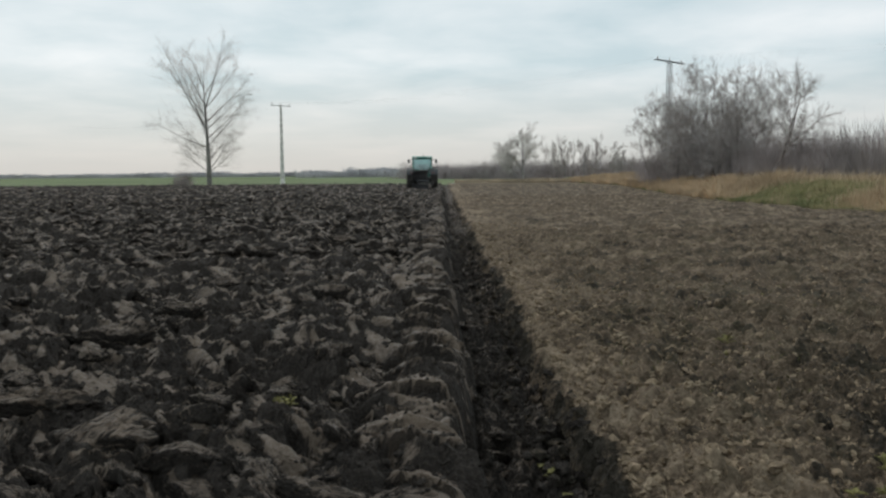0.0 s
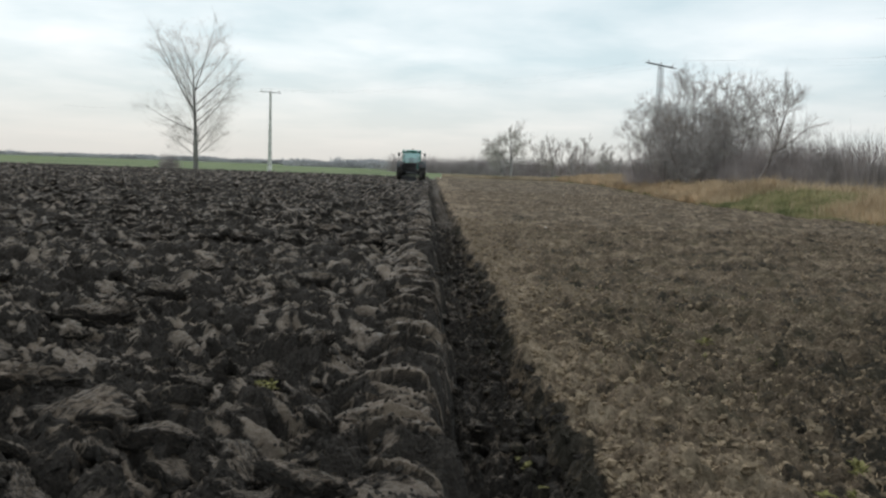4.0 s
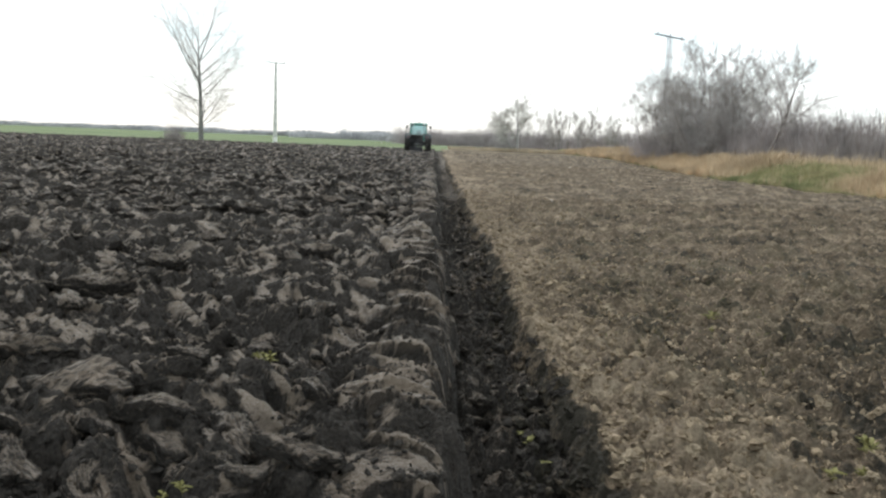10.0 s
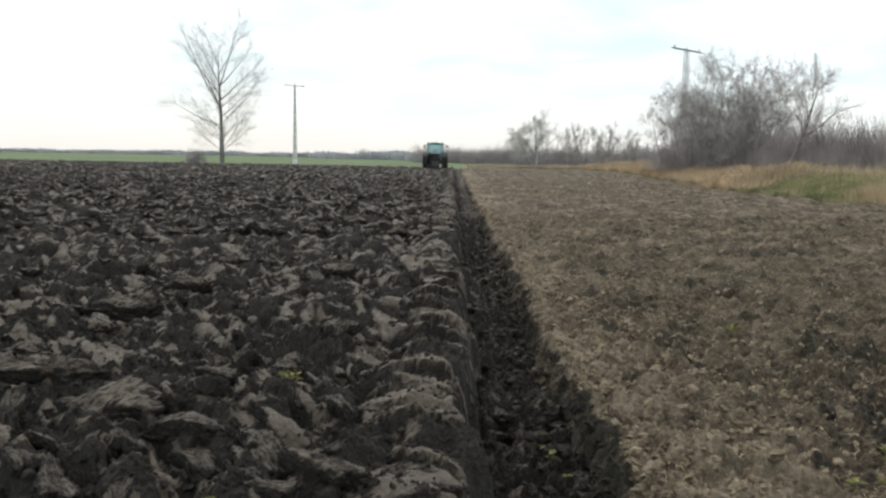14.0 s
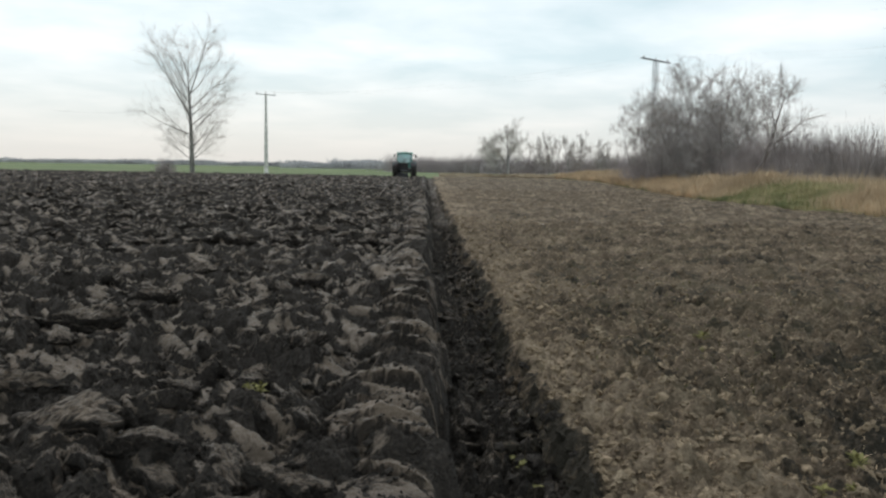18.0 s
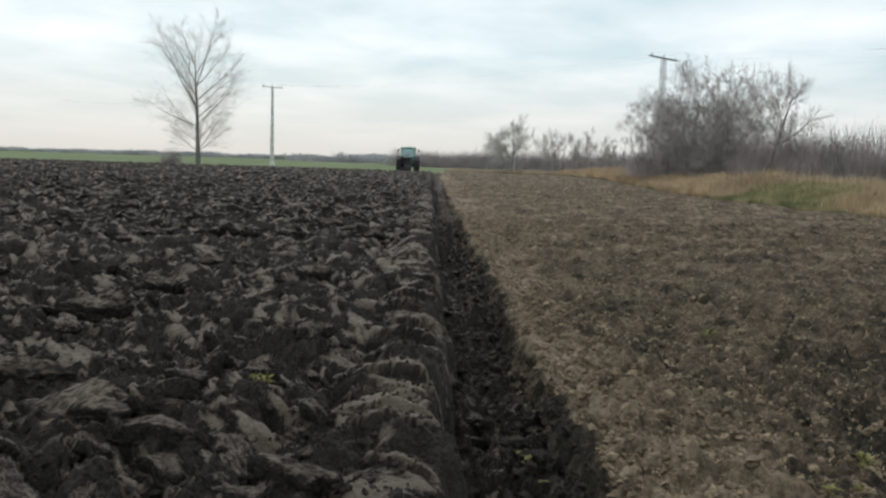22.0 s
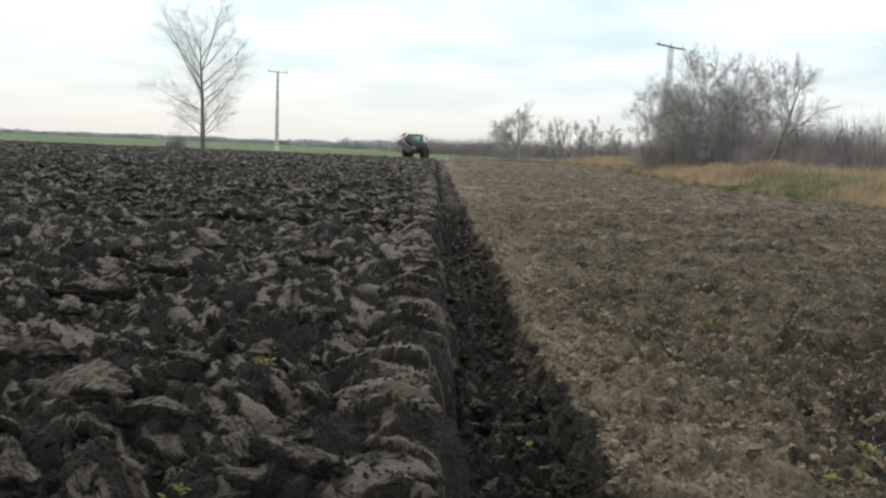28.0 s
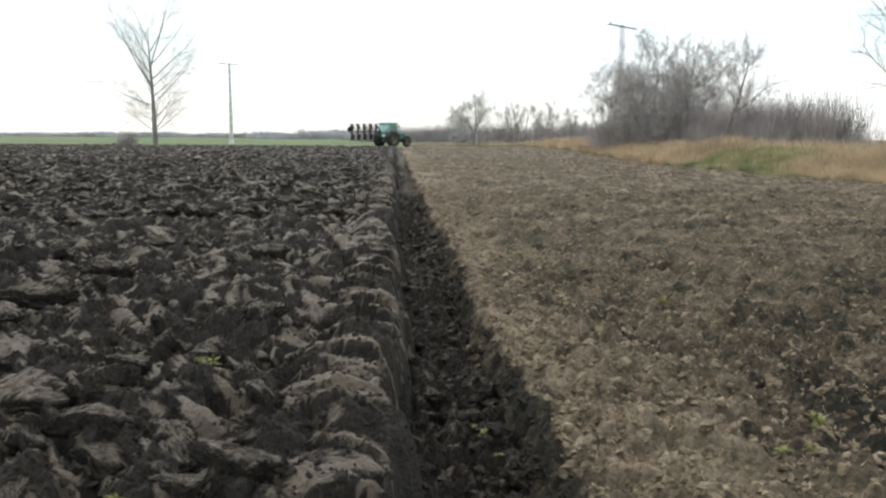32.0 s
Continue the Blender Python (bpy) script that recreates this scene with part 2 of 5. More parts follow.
M_SOIL = soil_material()
def stubble_material():
    """Unploughed soil: pale dry crumbs (mesh attribute "cut": dry and trampled) over dull olive-brown soil with moss and weeds."""
    m = bpy.data.materials.new("dry_stubble_soil")
    m.use_nodes = True
    nt = m.node_tree
    n, l = nt.nodes.new, nt.links.new
    b = nt.nodes["Principled BSDF"]
    co, dry = n("ShaderNodeNewGeometry"), n("ShaderNodeAttribute")
    dry.attribute_name = "cut"
    big, mid, fine = n("ShaderNodeTexNoise"), n("ShaderNodeTexNoise"), n("ShaderNodeTexNoise")
    for t, sc, de in ((big, 0.8, 5.0), (mid, 3.9, 9.0), (fine, 30.0, 5.0)):
        t.inputs["Scale"].default_value, t.inputs["Detail"].default_value, t.inputs["Roughness"].default_value = sc, de, 0.6
        l(co.outputs["Position"], t.inputs["Vector"])
    def math_node(op, x, y):
        k = n("ShaderNodeMath"); k.operation = op
        for i, v in enumerate((x, y)):
            if isinstance(v, float):
                k.inputs[i].default_value = v
            else:
                l(v, k.inputs[i])
        return k.outputs[0]
    v = math_node("ADD", math_node("MULTIPLY", big.outputs["Fac"], 1.9), math_node("MULTIPLY", mid.outputs["Fac"], 1.8))
    v = math_node("ADD", v, math_node("MULTIPLY", fine.outputs["Fac"], 1.5))
    v = math_node("ADD", v, math_node("MULTIPLY", dry.outputs["Fac"], 0.32))
    r = n("ShaderNodeMapRange")
    r.inputs["From Min"].default_value, r.inputs["From Max"].default_value = 2.27, 3.30
    l(v, r.inputs["Value"])
    c = n("ShaderNodeValToRGB")
    c.color_ramp.elements[0].color, c.color_ramp.elements[1].color = (0.029, 0.0245, 0.018, 1), (0.285, 0.221, 0.157, 1)
    e = c.color_ramp.elements.new(0.45); e.color = (0.120, 0.088, 0.0605, 1)
    l(r.outputs[0], c.inputs[0])
    moss, mr, mx = n("ShaderNodeTexNoise"), n("ShaderNodeMapRange"), n("ShaderNodeMix")
    moss.inputs["Scale"].default_value, moss.inputs["Detail"].default_value, moss.inputs["Roughness"].default_value = 1.3, 8.0, 0.65
    l(co.outputs["Position"], moss.inputs["Vector"])
    mr.interpolation_type = "SMOOTHSTEP"
    mr.inputs["From Min"].default_value, mr.inputs["From Max"].default_value, mr.inputs["To Max"].default_value = 0.46, 0.70, 0.4
    l(math_node("SUBTRACT", moss.outputs["Fac"], math_node("MULTIPLY", math_node("SUBTRACT", dry.outputs["Fac"], 0.4), 0.12)), mr.inputs["Value"])
    mx.data_type = "RGBA"
    mx.inputs["B"].default_value = (0.080, 0.070, 0.043, 1)
    live = n("ShaderNodeMapRange")
    live.inputs["From Min"].default_value, live.inputs["From Max"].default_value = -0.3, 0.0
    l(dry.outputs["Fac"], live.inputs["Value"])
    l(math_node("MULTIPLY", mr.outputs[0], live.outputs[0]), mx.inputs["Factor"]); l(c.outputs[0], mx.inputs["A"]); l(mx.outputs["Result"], b.inputs["Base Color"])
    b.inputs["Roughness"].default_value, b.inputs["Specular IOR Level"].default_value = 0.95, 0.2
    bp = n("ShaderNodeBump")
    bp.inputs["Strength"].default_value, bp.inputs["Distance"].default_value = 1.0, 0.03
    l(math_node("ADD", mid.outputs["Fac"], fine.outputs["Fac"]), bp.inputs["Height"]); l(bp.outputs[0], b.inputs["Normal"])
    return m


M_STUBBLE = stubble_material()
M_CRUMB = material("dry_crumb", (0.215, 0.163, 0.110), 0.95, 0.4, 9.0, 90.0, 0.7, 0.01, spec=0.2)
M_GREEN = material("winter_wheat", (0.145, 0.185, 0.088), 0.9, 0.25, 0.05, 4.0, 0.3, 0.05, second=(0.17, 0.205, 0.105), spec=0.1)
M_DRYLAND = material("dry_grassland", (0.17, 0.125, 0.06), 0.95, 0.4, 0.12, 6.0, 0.4, 0.05, spec=0.1)
M_STRAW = material("dry_grass", (0.54, 0.41, 0.275), 0.85, 0.25, 0.5, 20.0, 0, 0, second=(0.62, 0.46, 0.30), spec=0.2)
M_VERGE = material("pale_dead_grass", (0.46, 0.38, 0.28), 0.9, 0.25, 0.4, 20.0, 0, 0, second=(0.55, 0.45, 0.33), spec=0.1)
M_GRASS = material("green_grass", (0.24, 0.26, 0.12), 0.8, 0.3, 0.6, 20.0, 0, 0, second=(0.42, 0.36, 0.20), spec=0.2)
M_BANK = material("bank_soil", (0.13, 0.11, 0.05), 0.95, 0.4, 0.7, 15.0, 0.5, 0.04, second=(0.14, 0.15, 0.055), spec=0.1)
M_BARK = material("grey_bark", (0.20, 0.17, 0.155), 0.95, 0.35, 2.0, 40.0, 0.6, 0.02, spec=0.15)
M_TWIG = material("bare_twig", (0.33, 0.29, 0.27), 0.95, 0.25, 1.0, 30.0, 0, 0, spec=0.1)
M_PALEBARK = material("grey_poplar_bark", (0.21, 0.20, 0.185), 0.95, 0.3, 1.5, 30.0, 0.5, 0.02, spec=0.15)
# twig colour lightened to imitate the haze in front of far crowns
M_HAZETWIG = material("hazed_poplar_twig", (0.46, 0.43, 0.40), 0.95, 0.2, 1.0, 30.0, 0, 0, spec=0.1)
# thicket bark and twigs, and M_BRUSH, are also raised in tone for haze
M_THICKBARK = material("thicket_bark", (0.29, 0.26, 0.25), 0.95, 0.3, 2.0, 40.0, 0, 0, spec=0.1)
M_THICKTWIG = material("thicket_twig", (0.40, 0.365, 0.345), 0.95, 0.2, 1.0, 30.0, 0, 0, spec=0.1)
# far bark, brush and woods: haze is mixed into these paler, greyer colours
M_HAZEBARK = material("hazed_far_bark", (0.29, 0.27, 0.265), 0.95, 0.25, 1.5, 30.0, 0, 0, spec=0.1)
M_BRUSH = material("purple_brown_brush", (0.35, 0.305, 0.295), 0.95, 0.25, 0.6, 30.0, 0, 0, spec=0.1)
M_FARBRUSH = material("hazed_far_brush", (0.40, 0.355, 0.35), 0.95, 0.2, 0.3, 10.0, 0, 0, spec=0.05)
M_WOODS = material("hazed_far_woods", (0.45, 0.44, 0.455), 0.95, 0.25, 0.05, 0.8, 0, 0, spec=0.05)
M_CONCRETE = material("weathered_concrete", (0.62, 0.61, 0.58), 0.9, 0.2, 1.5, 40.0, 0.3, 0.01, spec=0.2)
M_LIMEWASH = material("whitewash", (0.75, 0.74, 0.70), 0.9, 0.1, 4.0, 50.0, 0.2, 0.005, spec=0.2)
M_STEEL = material("galvanised_steel", (0.16, 0.17, 0.18), 0.6, 0.2, 4.0, 50.0, 0.1, 0.003, metal=0.7)
M_GLASSY = material("porcelain", (0.12, 0.06, 0.04), 0.25, 0.2, 9.0, 60.0, 0, 0)
# green made brighter than the paint, for haze before the tractor
M_PAINT = material("green_machine_paint", (0.08, 0.24, 0.19), 0.4, 0.25, 3.0, 40.0, 0.1, 0.004)
M_ROOF = material("cab_roof_paint", (0.10, 0.30, 0.25), 0.45, 0.2, 3.0, 40.0, 0.1, 0.004)
# muddy tyres and black iron also stand a little lighter for haze
M_RUBBER = material("muddy_rubber", (0.05, 0.046, 0.042), 0.9, 0.4, 4.0, 40.0, 0.5, 0.01, spec=0.2)
M_RIM = material("muddy_rim_paint", (0.10, 0.085, 0.045), 0.6, 0.3, 5.0, 40.0, 0.1, 0.004)
M_BLACK = material("black_iron", (0.042, 0.045, 0.047), 0.6, 0.3, 5.0, 40.0, 0.2, 0.004)
M_PLOUGH = material("worn_plough_steel", (0.032, 0.031, 0.033), 0.6, 0.4, 4.0, 40.0, 0.2, 0.004, metal=0.0)
M_WHITE = material("white_plastic", (0.75, 0.76, 0.76), 0.5, 0.1, 5.0, 40.0, 0, 0)
M_LAMP = material("red_lamp_plastic", (0.14, 0.03, 0.025), 0.4, 0.1, 5.0, 40.0, 0, 0)
M_LEAF = material("yellow_green_leaf", (0.165, 0.15, 0.05), 0.7, 0.3, 20.0, 90.0, 0, 0, spec=0.3)
M_STONE = material("pale_clod", (0.24, 0.188, 0.13), 0.95, 0.25, 12.0, 90.0, 0.6, 0.01, spec=0.2)


def glass_material():
    """Thin clear cab glass: lets most light through and mirrors a little of the sky."""
    m = bpy.data.materials.new("cab_glass")
    m.use_nodes = True
    nt = m.node_tree
    n, l = nt.nodes.new, nt.links.new
    clear, gloss, mix = n("ShaderNodeBsdfTransparent"), n("ShaderNodeBsdfGlossy"), n("ShaderNodeMixShader")
    clear.inputs["Color"].default_value = (0.66, 0.82, 0.82, 1)
    gloss.inputs["Color"].default_value, gloss.inputs["Roughness"].default_value = (0.9, 0.95, 0.95, 1), 0.05
    mix.inputs["Fac"].default_value = 0.16
    l(clear.outputs[0], mix.inputs[1]); l(gloss.outputs[0], mix.inputs[2])
    l(mix.outputs[0], nt.nodes["Material Output"].inputs["Surface"])
    return m


M_GLASS = glass_material()


# ---- mesh helpers ----
def mesh_of(name, verts, faces, mats, slots=None, smooth=False):
    me = bpy.data.meshes.new(name)
    me.from_pydata(verts, [], faces)
    for m in mats if isinstance(mats, (list, tuple)) else [mats]:
        me.materials.append(m)
    if slots is not None:
        me.polygons.foreach_set("material_index", slots)
    if smooth:
        me.polygons.foreach_set("use_smooth", [True] * len(me.polygons))
    me.update()
    return me


def part(name, bm, mat, parent, label="", smooth=False):
    """One bmesh as one mesh object under a thing or a part."""
    me = bpy.data.meshes.new(name)
    bm.to_mesh(me)
    bm.free()
    me.materials.append(mat)
    if smooth:
        me.polygons.foreach_set("use_smooth", [True] * len(me.polygons))
    ob = new(name, me)
    ob.parent = parent
    if label:
        ob["label"] = label
    return ob


def kid(name, me, parent, m=None, label=""):
    ob = new(name, me)
    ob.parent = parent
    if m is not None:
        ob.matrix_basis = m
    if label:
        ob["label"] = label
    return ob


def box(bm, x, y, z, sx, sy, sz, bevel=0.0, m=None):
    """A box with its centre and sizes, edges rounded by bevel."""
    tmp = bmesh.new()
    bmesh.ops.create_cube(tmp, size=1.0, matrix=Matrix.Translation((x, y, z)) @ Matrix.Diagonal((sx, sy, sz, 1)))
    if bevel:
        bmesh.ops.bevel(tmp, geom=tmp.edges[:], offset=bevel, segments=2, affect="EDGES", profile=0.5)
    if m is not None:
        bmesh.ops.transform(tmp, matrix=m, verts=tmp.verts[:])
    me = bpy.data.meshes.new("tmp")
    tmp.to_mesh(me)
    tmp.free()
    bm.from_mesh(me)
    bpy.data.meshes.remove(me)
    return bm


def rod(bm, a, b, r0, r1=None, sides=8):
    """A tapered rod from a to b."""
    a, b = Vector(a), Vector(b)
    d = b - a
    m = Matrix.Translation((a + b) / 2) @ d.to_track_quat("Z", "Y").to_matrix().to_4x4()
    bmesh.ops.create_cone(bm, cap_ends=True, segments=sides, radius1=r0, radius2=r0 if r1 is None else r1, depth=d.length, matrix=m)
    return bm


def hash2(i, j, s):
    """Repeatable random numbers in 0..1 from whole numbers."""
    v = (i.astype(np.int64) * 374761393 + j.astype(np.int64) * 668265263 + s * 1442695041) & 0xFFFFFFFF
    v = ((v ^ (v >> 13)) * 1274126177) & 0xFFFFFFFF
    v = ((v ^ (v >> 16)) * 2246822519) & 0xFFFFFFFF
    return ((v ^ (v >> 15)) & 0xFFFFFF) / 16777216.0


def vnoise(x, y, s=0):
    """Smooth noise in -1..1."""
    i, j = np.floor(x).astype(np.int64), np.floor(y).astype(np.int64)
    u, v = x - i, y - j
    u, v = u * u * (3 - 2 * u), v * v * (3 - 2 * v)
    a, b = hash2(i, j, s), hash2(i + 1, j, s)
    c, d = hash2(i, j + 1, s), hash2(i + 1, j + 1, s)
    return 2 * ((a * (1 - u) + b * u) * (1 - v) + (c * (1 - u) + d * u) * v) - 1


def fbm(x, y, s=0, octaves=4):
    t, k = 0.0, 1.0
    for o in range(octaves):
        t = t + k * vnoise(x * 2 ** o, y * 2 ** o, s + 17 * o)
        k *= 0.5
    return t


# ---- the ground ----
END = 103.0  # the ploughed land ends here
LEAN = 0.006  # the furrow runs this much to +x for each metre of y


def rise(y):
    """The land climbs a hand's breadth towards the far end of the field."""
    k = np.clip((y - 55) / 50, 0, 1)
    return 0.22 * k * k * (3 - 2 * k)


def cells(x, y, cx, cy, s, fall, keep=0.72, tilt=1.0):
    """Broken slabs: tilted plates on a jittered grid, the highest one wins. Gives the height and how far inside its plate a point lies."""
    x = x + 0.22 * cx * fbm(x * 1.5 / cx, y * 1.5 / cx, s + 30, 3)
    y = y + 0.22 * cy * fbm(x * 1.5 / cx, y * 1.5 / cx, s + 31, 3)
    gx, gy = x / cx, y / cy
    i0, j0 = np.floor(gx).astype(np.int64), np.floor(gy).astype(np.int64)
    best, inside = np.full(x.shape, -9.0), np.zeros(x.shape)
    for di in (-1, 0, 1):
        for dj in (-1, 0, 1):
            i, j = i0 + di, j0 + dj
            u = (gx - (i + 0.1 + 0.8 * hash2(i, j, s))) * cx
            v = (gy - (j + 0.1 + 0.8 * hash2(i, j, s + 1))) * cy
            a = (hash2(i, j, s + 2) - 0.5) * (2.2 if tilt == 1.0 else 6.2) + 0.45
            ca, sa = np.cos(a), np.sin(a)
            p, q = u * ca + v * sa, -u * sa + v * ca
            size = 0.6 + 0.75 * hash2(i, j, s + 3) ** 2
            d = (np.abs(p / (0.74 * cx * size)) ** 4 + np.abs(q / (0.40 * cy * size)) ** 4) ** 0.25
            h = (hash2(i, j, s + 4) - 0.35) * 0.52 * cy
            tp, tq = (hash2(i, j, s + 5) - 0.5) * 0.8, hash2(i, j, s + 6) * 1.35 - 0.35
            # shingled ledges across the slab
            ledge = (q * 1.7 + p * 0.25) / (0.16 * cx) + 1.3 * vnoise(p * 5 / cx, q * 5 / cx, s + 9)
            saw = (ledge - np.floor(ledge)) ** 2 * 0.06 * cx * hash2(i, j, s + 7)
            z = h + tilt * (tp * p + tq * q) - 0.16 * (p / cx) ** 2 * cx - saw - np.maximum(d - keep, 0) * fall
            w = z > best
            best, inside = np.where(w, z, best), np.where(w, keep - d, inside)
    return best, inside


def billow(x, y, s):
    """Rounded crumbs with sharp gaps between them, about 0..1."""
    return 1 - np.abs(vnoise(x, y, s)) * 0.65 - np.abs(vnoise(x * 2.1 + 7, y * 2.1, s + 5)) * 0.35


def slices(x, y, c, s, lie, swing, keep=0.8):
    """Torn furrow slices: tapered tongues on a jittered grid, most of them lying along the bearing lie; the highest one wins.
    Gives the height, how far inside its cut face a point lies, and the point along and across the slice."""
    wx = x + 0.13 * c * fbm(x * 1.9 / c, y * 1.9 / c, s + 30, 3)
    wy = y + 0.13 * c * fbm(x * 1.9 / c, y * 1.9 / c, s + 31, 3)
    gx, gy = wx / c, wy / c
    i0, j0 = np.floor(gx).astype(np.int64), np.floor(gy).astype(np.int64)
    best, inside = np.full(x.shape, -9.0), np.full(x.shape, -1.0)
    along, across, which = np.zeros(x.shape), np.zeros(x.shape), np.zeros(x.shape)
    for di in (-1, 0, 1):
        for dj in (-1, 0, 1):
            i, j = i0 + di, j0 + dj
            r = [hash2(i, j, s + k) for k in range(12)]
            u = (gx - (i + 0.1 + 0.8 * r[0])) * c
            v = (gy - (j + 0.1 + 0.8 * r[1])) * c
            a = lie + swing * (r[2] + r[11] - 1.0) + np.where(r[10] > 0.86, -1.3, 0.0)
            ca, sa = np.cos(a), np.sin(a)
            p, q = u * ca + v * sa, -u * sa + v * ca
            size = 0.55 + 0.65 * r[3]
            ln, wd = 0.98 * c * size, 0.36 * c * (0.6 + 0.7 * r[9]) * size * (1 - 0.35 * np.clip(p / (0.7 * c), -1, 1))
            d = (np.abs(p / ln) ** 3 + np.abs(q / wd) ** 3) ** (1 / 3)
            # shingled ledges, across some slices and along others
            way = np.where(r[8] > 0.45, p + 0.4 * q, q + 0.15 * p)
            n = way / (0.115 * c) + 1.1 * vnoise(u * 4 / c, v * 4 / c, s + 9)
            saw = (n - np.floor(n)) ** 2 * 0.085 * c * r[7]
            z = (r[4] - 0.30) * 0.62 * c + (r[5] - 0.5) * 1.1 * p + (r[6] * 1.25 - 0.95) * q - 0.9 * q * q / c - saw - np.maximum(d - keep, 0) ** 0.8 * 0.60 * c
            w = z > best
            best = np.where(w, z, best)
            inside = np.where(w, keep + 0.08 - d - np.where(r[10] < 0.12, 0.22, 0.0), inside)
            along, across = np.where(w, np.where(r[8] > 0.45, q, p), along), np.where(w, np.where(r[8] > 0.45, p, q), across)
            which = np.where(w, r[7] * 40, which)
    return best, inside, (along, across, which)


def last_slice(x, y, s):
    """The last slice, that lies whole as a rounded crest along the furrow, cracked across into blocks that step up towards their near end."""
    g = (y + 0.20 * x + 0.05 * fbm(x * 4, y * 3, s + 2, 2)) / 0.42
    j = np.floor(g + 0.25 * vnoise(0 * y, g * 0.7, s)).astype(np.int64)
    v = g + 0.25 * vnoise(0 * y, g * 0.7, s) - j
    r = [hash2(j, 0 * j, s + k) for k in range(6)]
    k = np.abs((x + 0.13 + 0.05 * (r[0] - 0.5)) / (0.33 + 0.05 * r[1]))
    dome = np.maximum(1 - k ** 2.4, -0.9)
    n = (x * 0.8 + y) / 0.05 + 1.2 * vnoise(x * 9, y * 9, s + 7)
    saw = (n - np.floor(n)) ** 2 * 0.008
    z = -0.03 + 0.17 * dome + 0.075 * (r[2] - 0.4) + (0.04 + 0.12 * r[3]) * (0.5 - v) - saw - 0.22 * np.clip((0.16 + 0.1 * r[0] - v) / 0.06, 0, 1) * np.clip(r[4] * 1.5 - 0.15, 0, 1) * np.clip(1.1 - k, 0, 1)
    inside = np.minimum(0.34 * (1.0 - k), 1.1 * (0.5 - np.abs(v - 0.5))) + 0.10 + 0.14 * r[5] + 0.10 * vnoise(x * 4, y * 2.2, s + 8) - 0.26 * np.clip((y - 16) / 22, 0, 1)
    return z, inside, (x + 0.25 * y, 0.8 * y, r[5] * 40)


def ploughed(x, y):
    """Height of the ploughed land and of the open furrow, the smooth cut faces (above 0), and the lie of the slices."""
    xs = x - LEAN * y + 0.04 * np.sin(y * 1.7) + 0.025 * np.sin(y * 4.1 + 1) + 0.03 * vnoise(x * 5, y * 5, 2)
    big, ins, lay = slices(xs, y, 0.37, 11, 2.3, 0.6)
    mid, ins2, lay2 = slices(xs + 9, y, 0.19, 57, 2.3, 0.7)
    crest, ins3, lay3 = last_slice(xs, y, 83)
    crumb = -0.20 + 0.13 * billow(x * 5.5, y * 5.5, 21) + 0.06 * billow(x * 13, y * 13, 22)
    mid = mid + 0.05 + 0.10 * vnoise(x * 1.7, y * 1.7, 24)
    field, inside = crumb, np.full(x.shape, -1.0)
    for z, i in ((mid, ins2), (big, ins), (crest + 0.05, ins3)):
        w = z > field
        inside = np.where(w, i, inside)
        if i is not ins2:
            lay2 = [np.where(w, m, n) for m, n in zip(lay if i is ins else lay3, lay2)]
        field = np.where(w, z, field)
    # drag marks lie along the slices
    ga, gb = 0.57 * x - 0.82 * y, 0.82 * x + 0.57 * y
    drag, flake = fbm(ga * 2.4, gb * 8.0, 45, 3), fbm(ga * 5.5, gb * 23.0, 46, 2)
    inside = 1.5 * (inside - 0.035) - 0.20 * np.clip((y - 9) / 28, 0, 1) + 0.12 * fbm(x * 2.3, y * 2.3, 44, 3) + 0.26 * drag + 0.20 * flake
    field = field + 0.024 * drag + 0.013 * flake
    field = field + 0.07 + 0.07 * vnoise(xs * 0.9, y * 0.7, 3)
    # the side of the last slice drops steeply into the furrow
    edge = np.clip((xs - 0.085 - 0.05 * fbm(x * 4, y * 3.2, 29, 3)) / 0.12, 0, 1) ** 1.4
    rub, _ = cells(x * 1.3 + 5, y, 0.17, 0.16, 37, 0.16, 0.5)
    lumps = billow(x * 6.5, y * 6.5, 25)
    floor = -0.31 + 1.0 * np.maximum(rub, -0.05) + 0.07 * lumps + 0.05 * vnoise(xs * 3, y * 2.3, 5)
    h = field * (1 - edge) + floor * edge + (0.26 * (lumps - 0.55) + 0.10 * (billow(x * 14, y * 14, 23) - 0.5)) * edge * (1 - edge) * 2
    wall = np.clip((xs - 0.50 - 0.11 * vnoise(xs * 0, y * 1.9, 6) - 0.09 * fbm(x * 5, y * 5, 9, 3)) / 0.38, 0, 1)
    h = h * (1 - wall) + (stubble(x, y) - rise(y) - 0.04) * wall + (0.035 * fbm(x * 9, y * 9, 19, 2) + 0.6 * np.maximum(rub, -0.04) + 0.12 * (lumps - 0.5) + 0.05 * (billow(x * 12, y * 12, 26) - 0.5)) * np.sin(wall * np.pi)
    # at the end of the field the furrow runs out
    out = np.clip((END - 0.5 - y) / 2.5, 0, 1)
    h = h * out + np.maximum(h, 0.02) * (1 - out)
    earthy = 0.16 * fbm(x * 2.6, y * 2.6, 27, 3)
    smooth = np.where((edge < 0.6) & (wall <= 0), inside + 0.16 * (edge > 0.02) * vnoise(x * 3.1, y * 1.7, 28), np.where(wall > 0.03, -0.04 + 0.16 * wall + earthy, -0.22 + earthy))
    flat = smooth > 0.04
    h = h + np.where(flat, 0.005, 0.024) * fbm(x * 26, y * 26, 41, 3) * (1 - 0.8 * wall) + np.where(flat, 0.006, 0.022) * fbm(x * 9, y * 9, 43, 2) * (1 - 0.8 * wall)
    return h + rise(y), smooth, np.stack(lay2, -1)


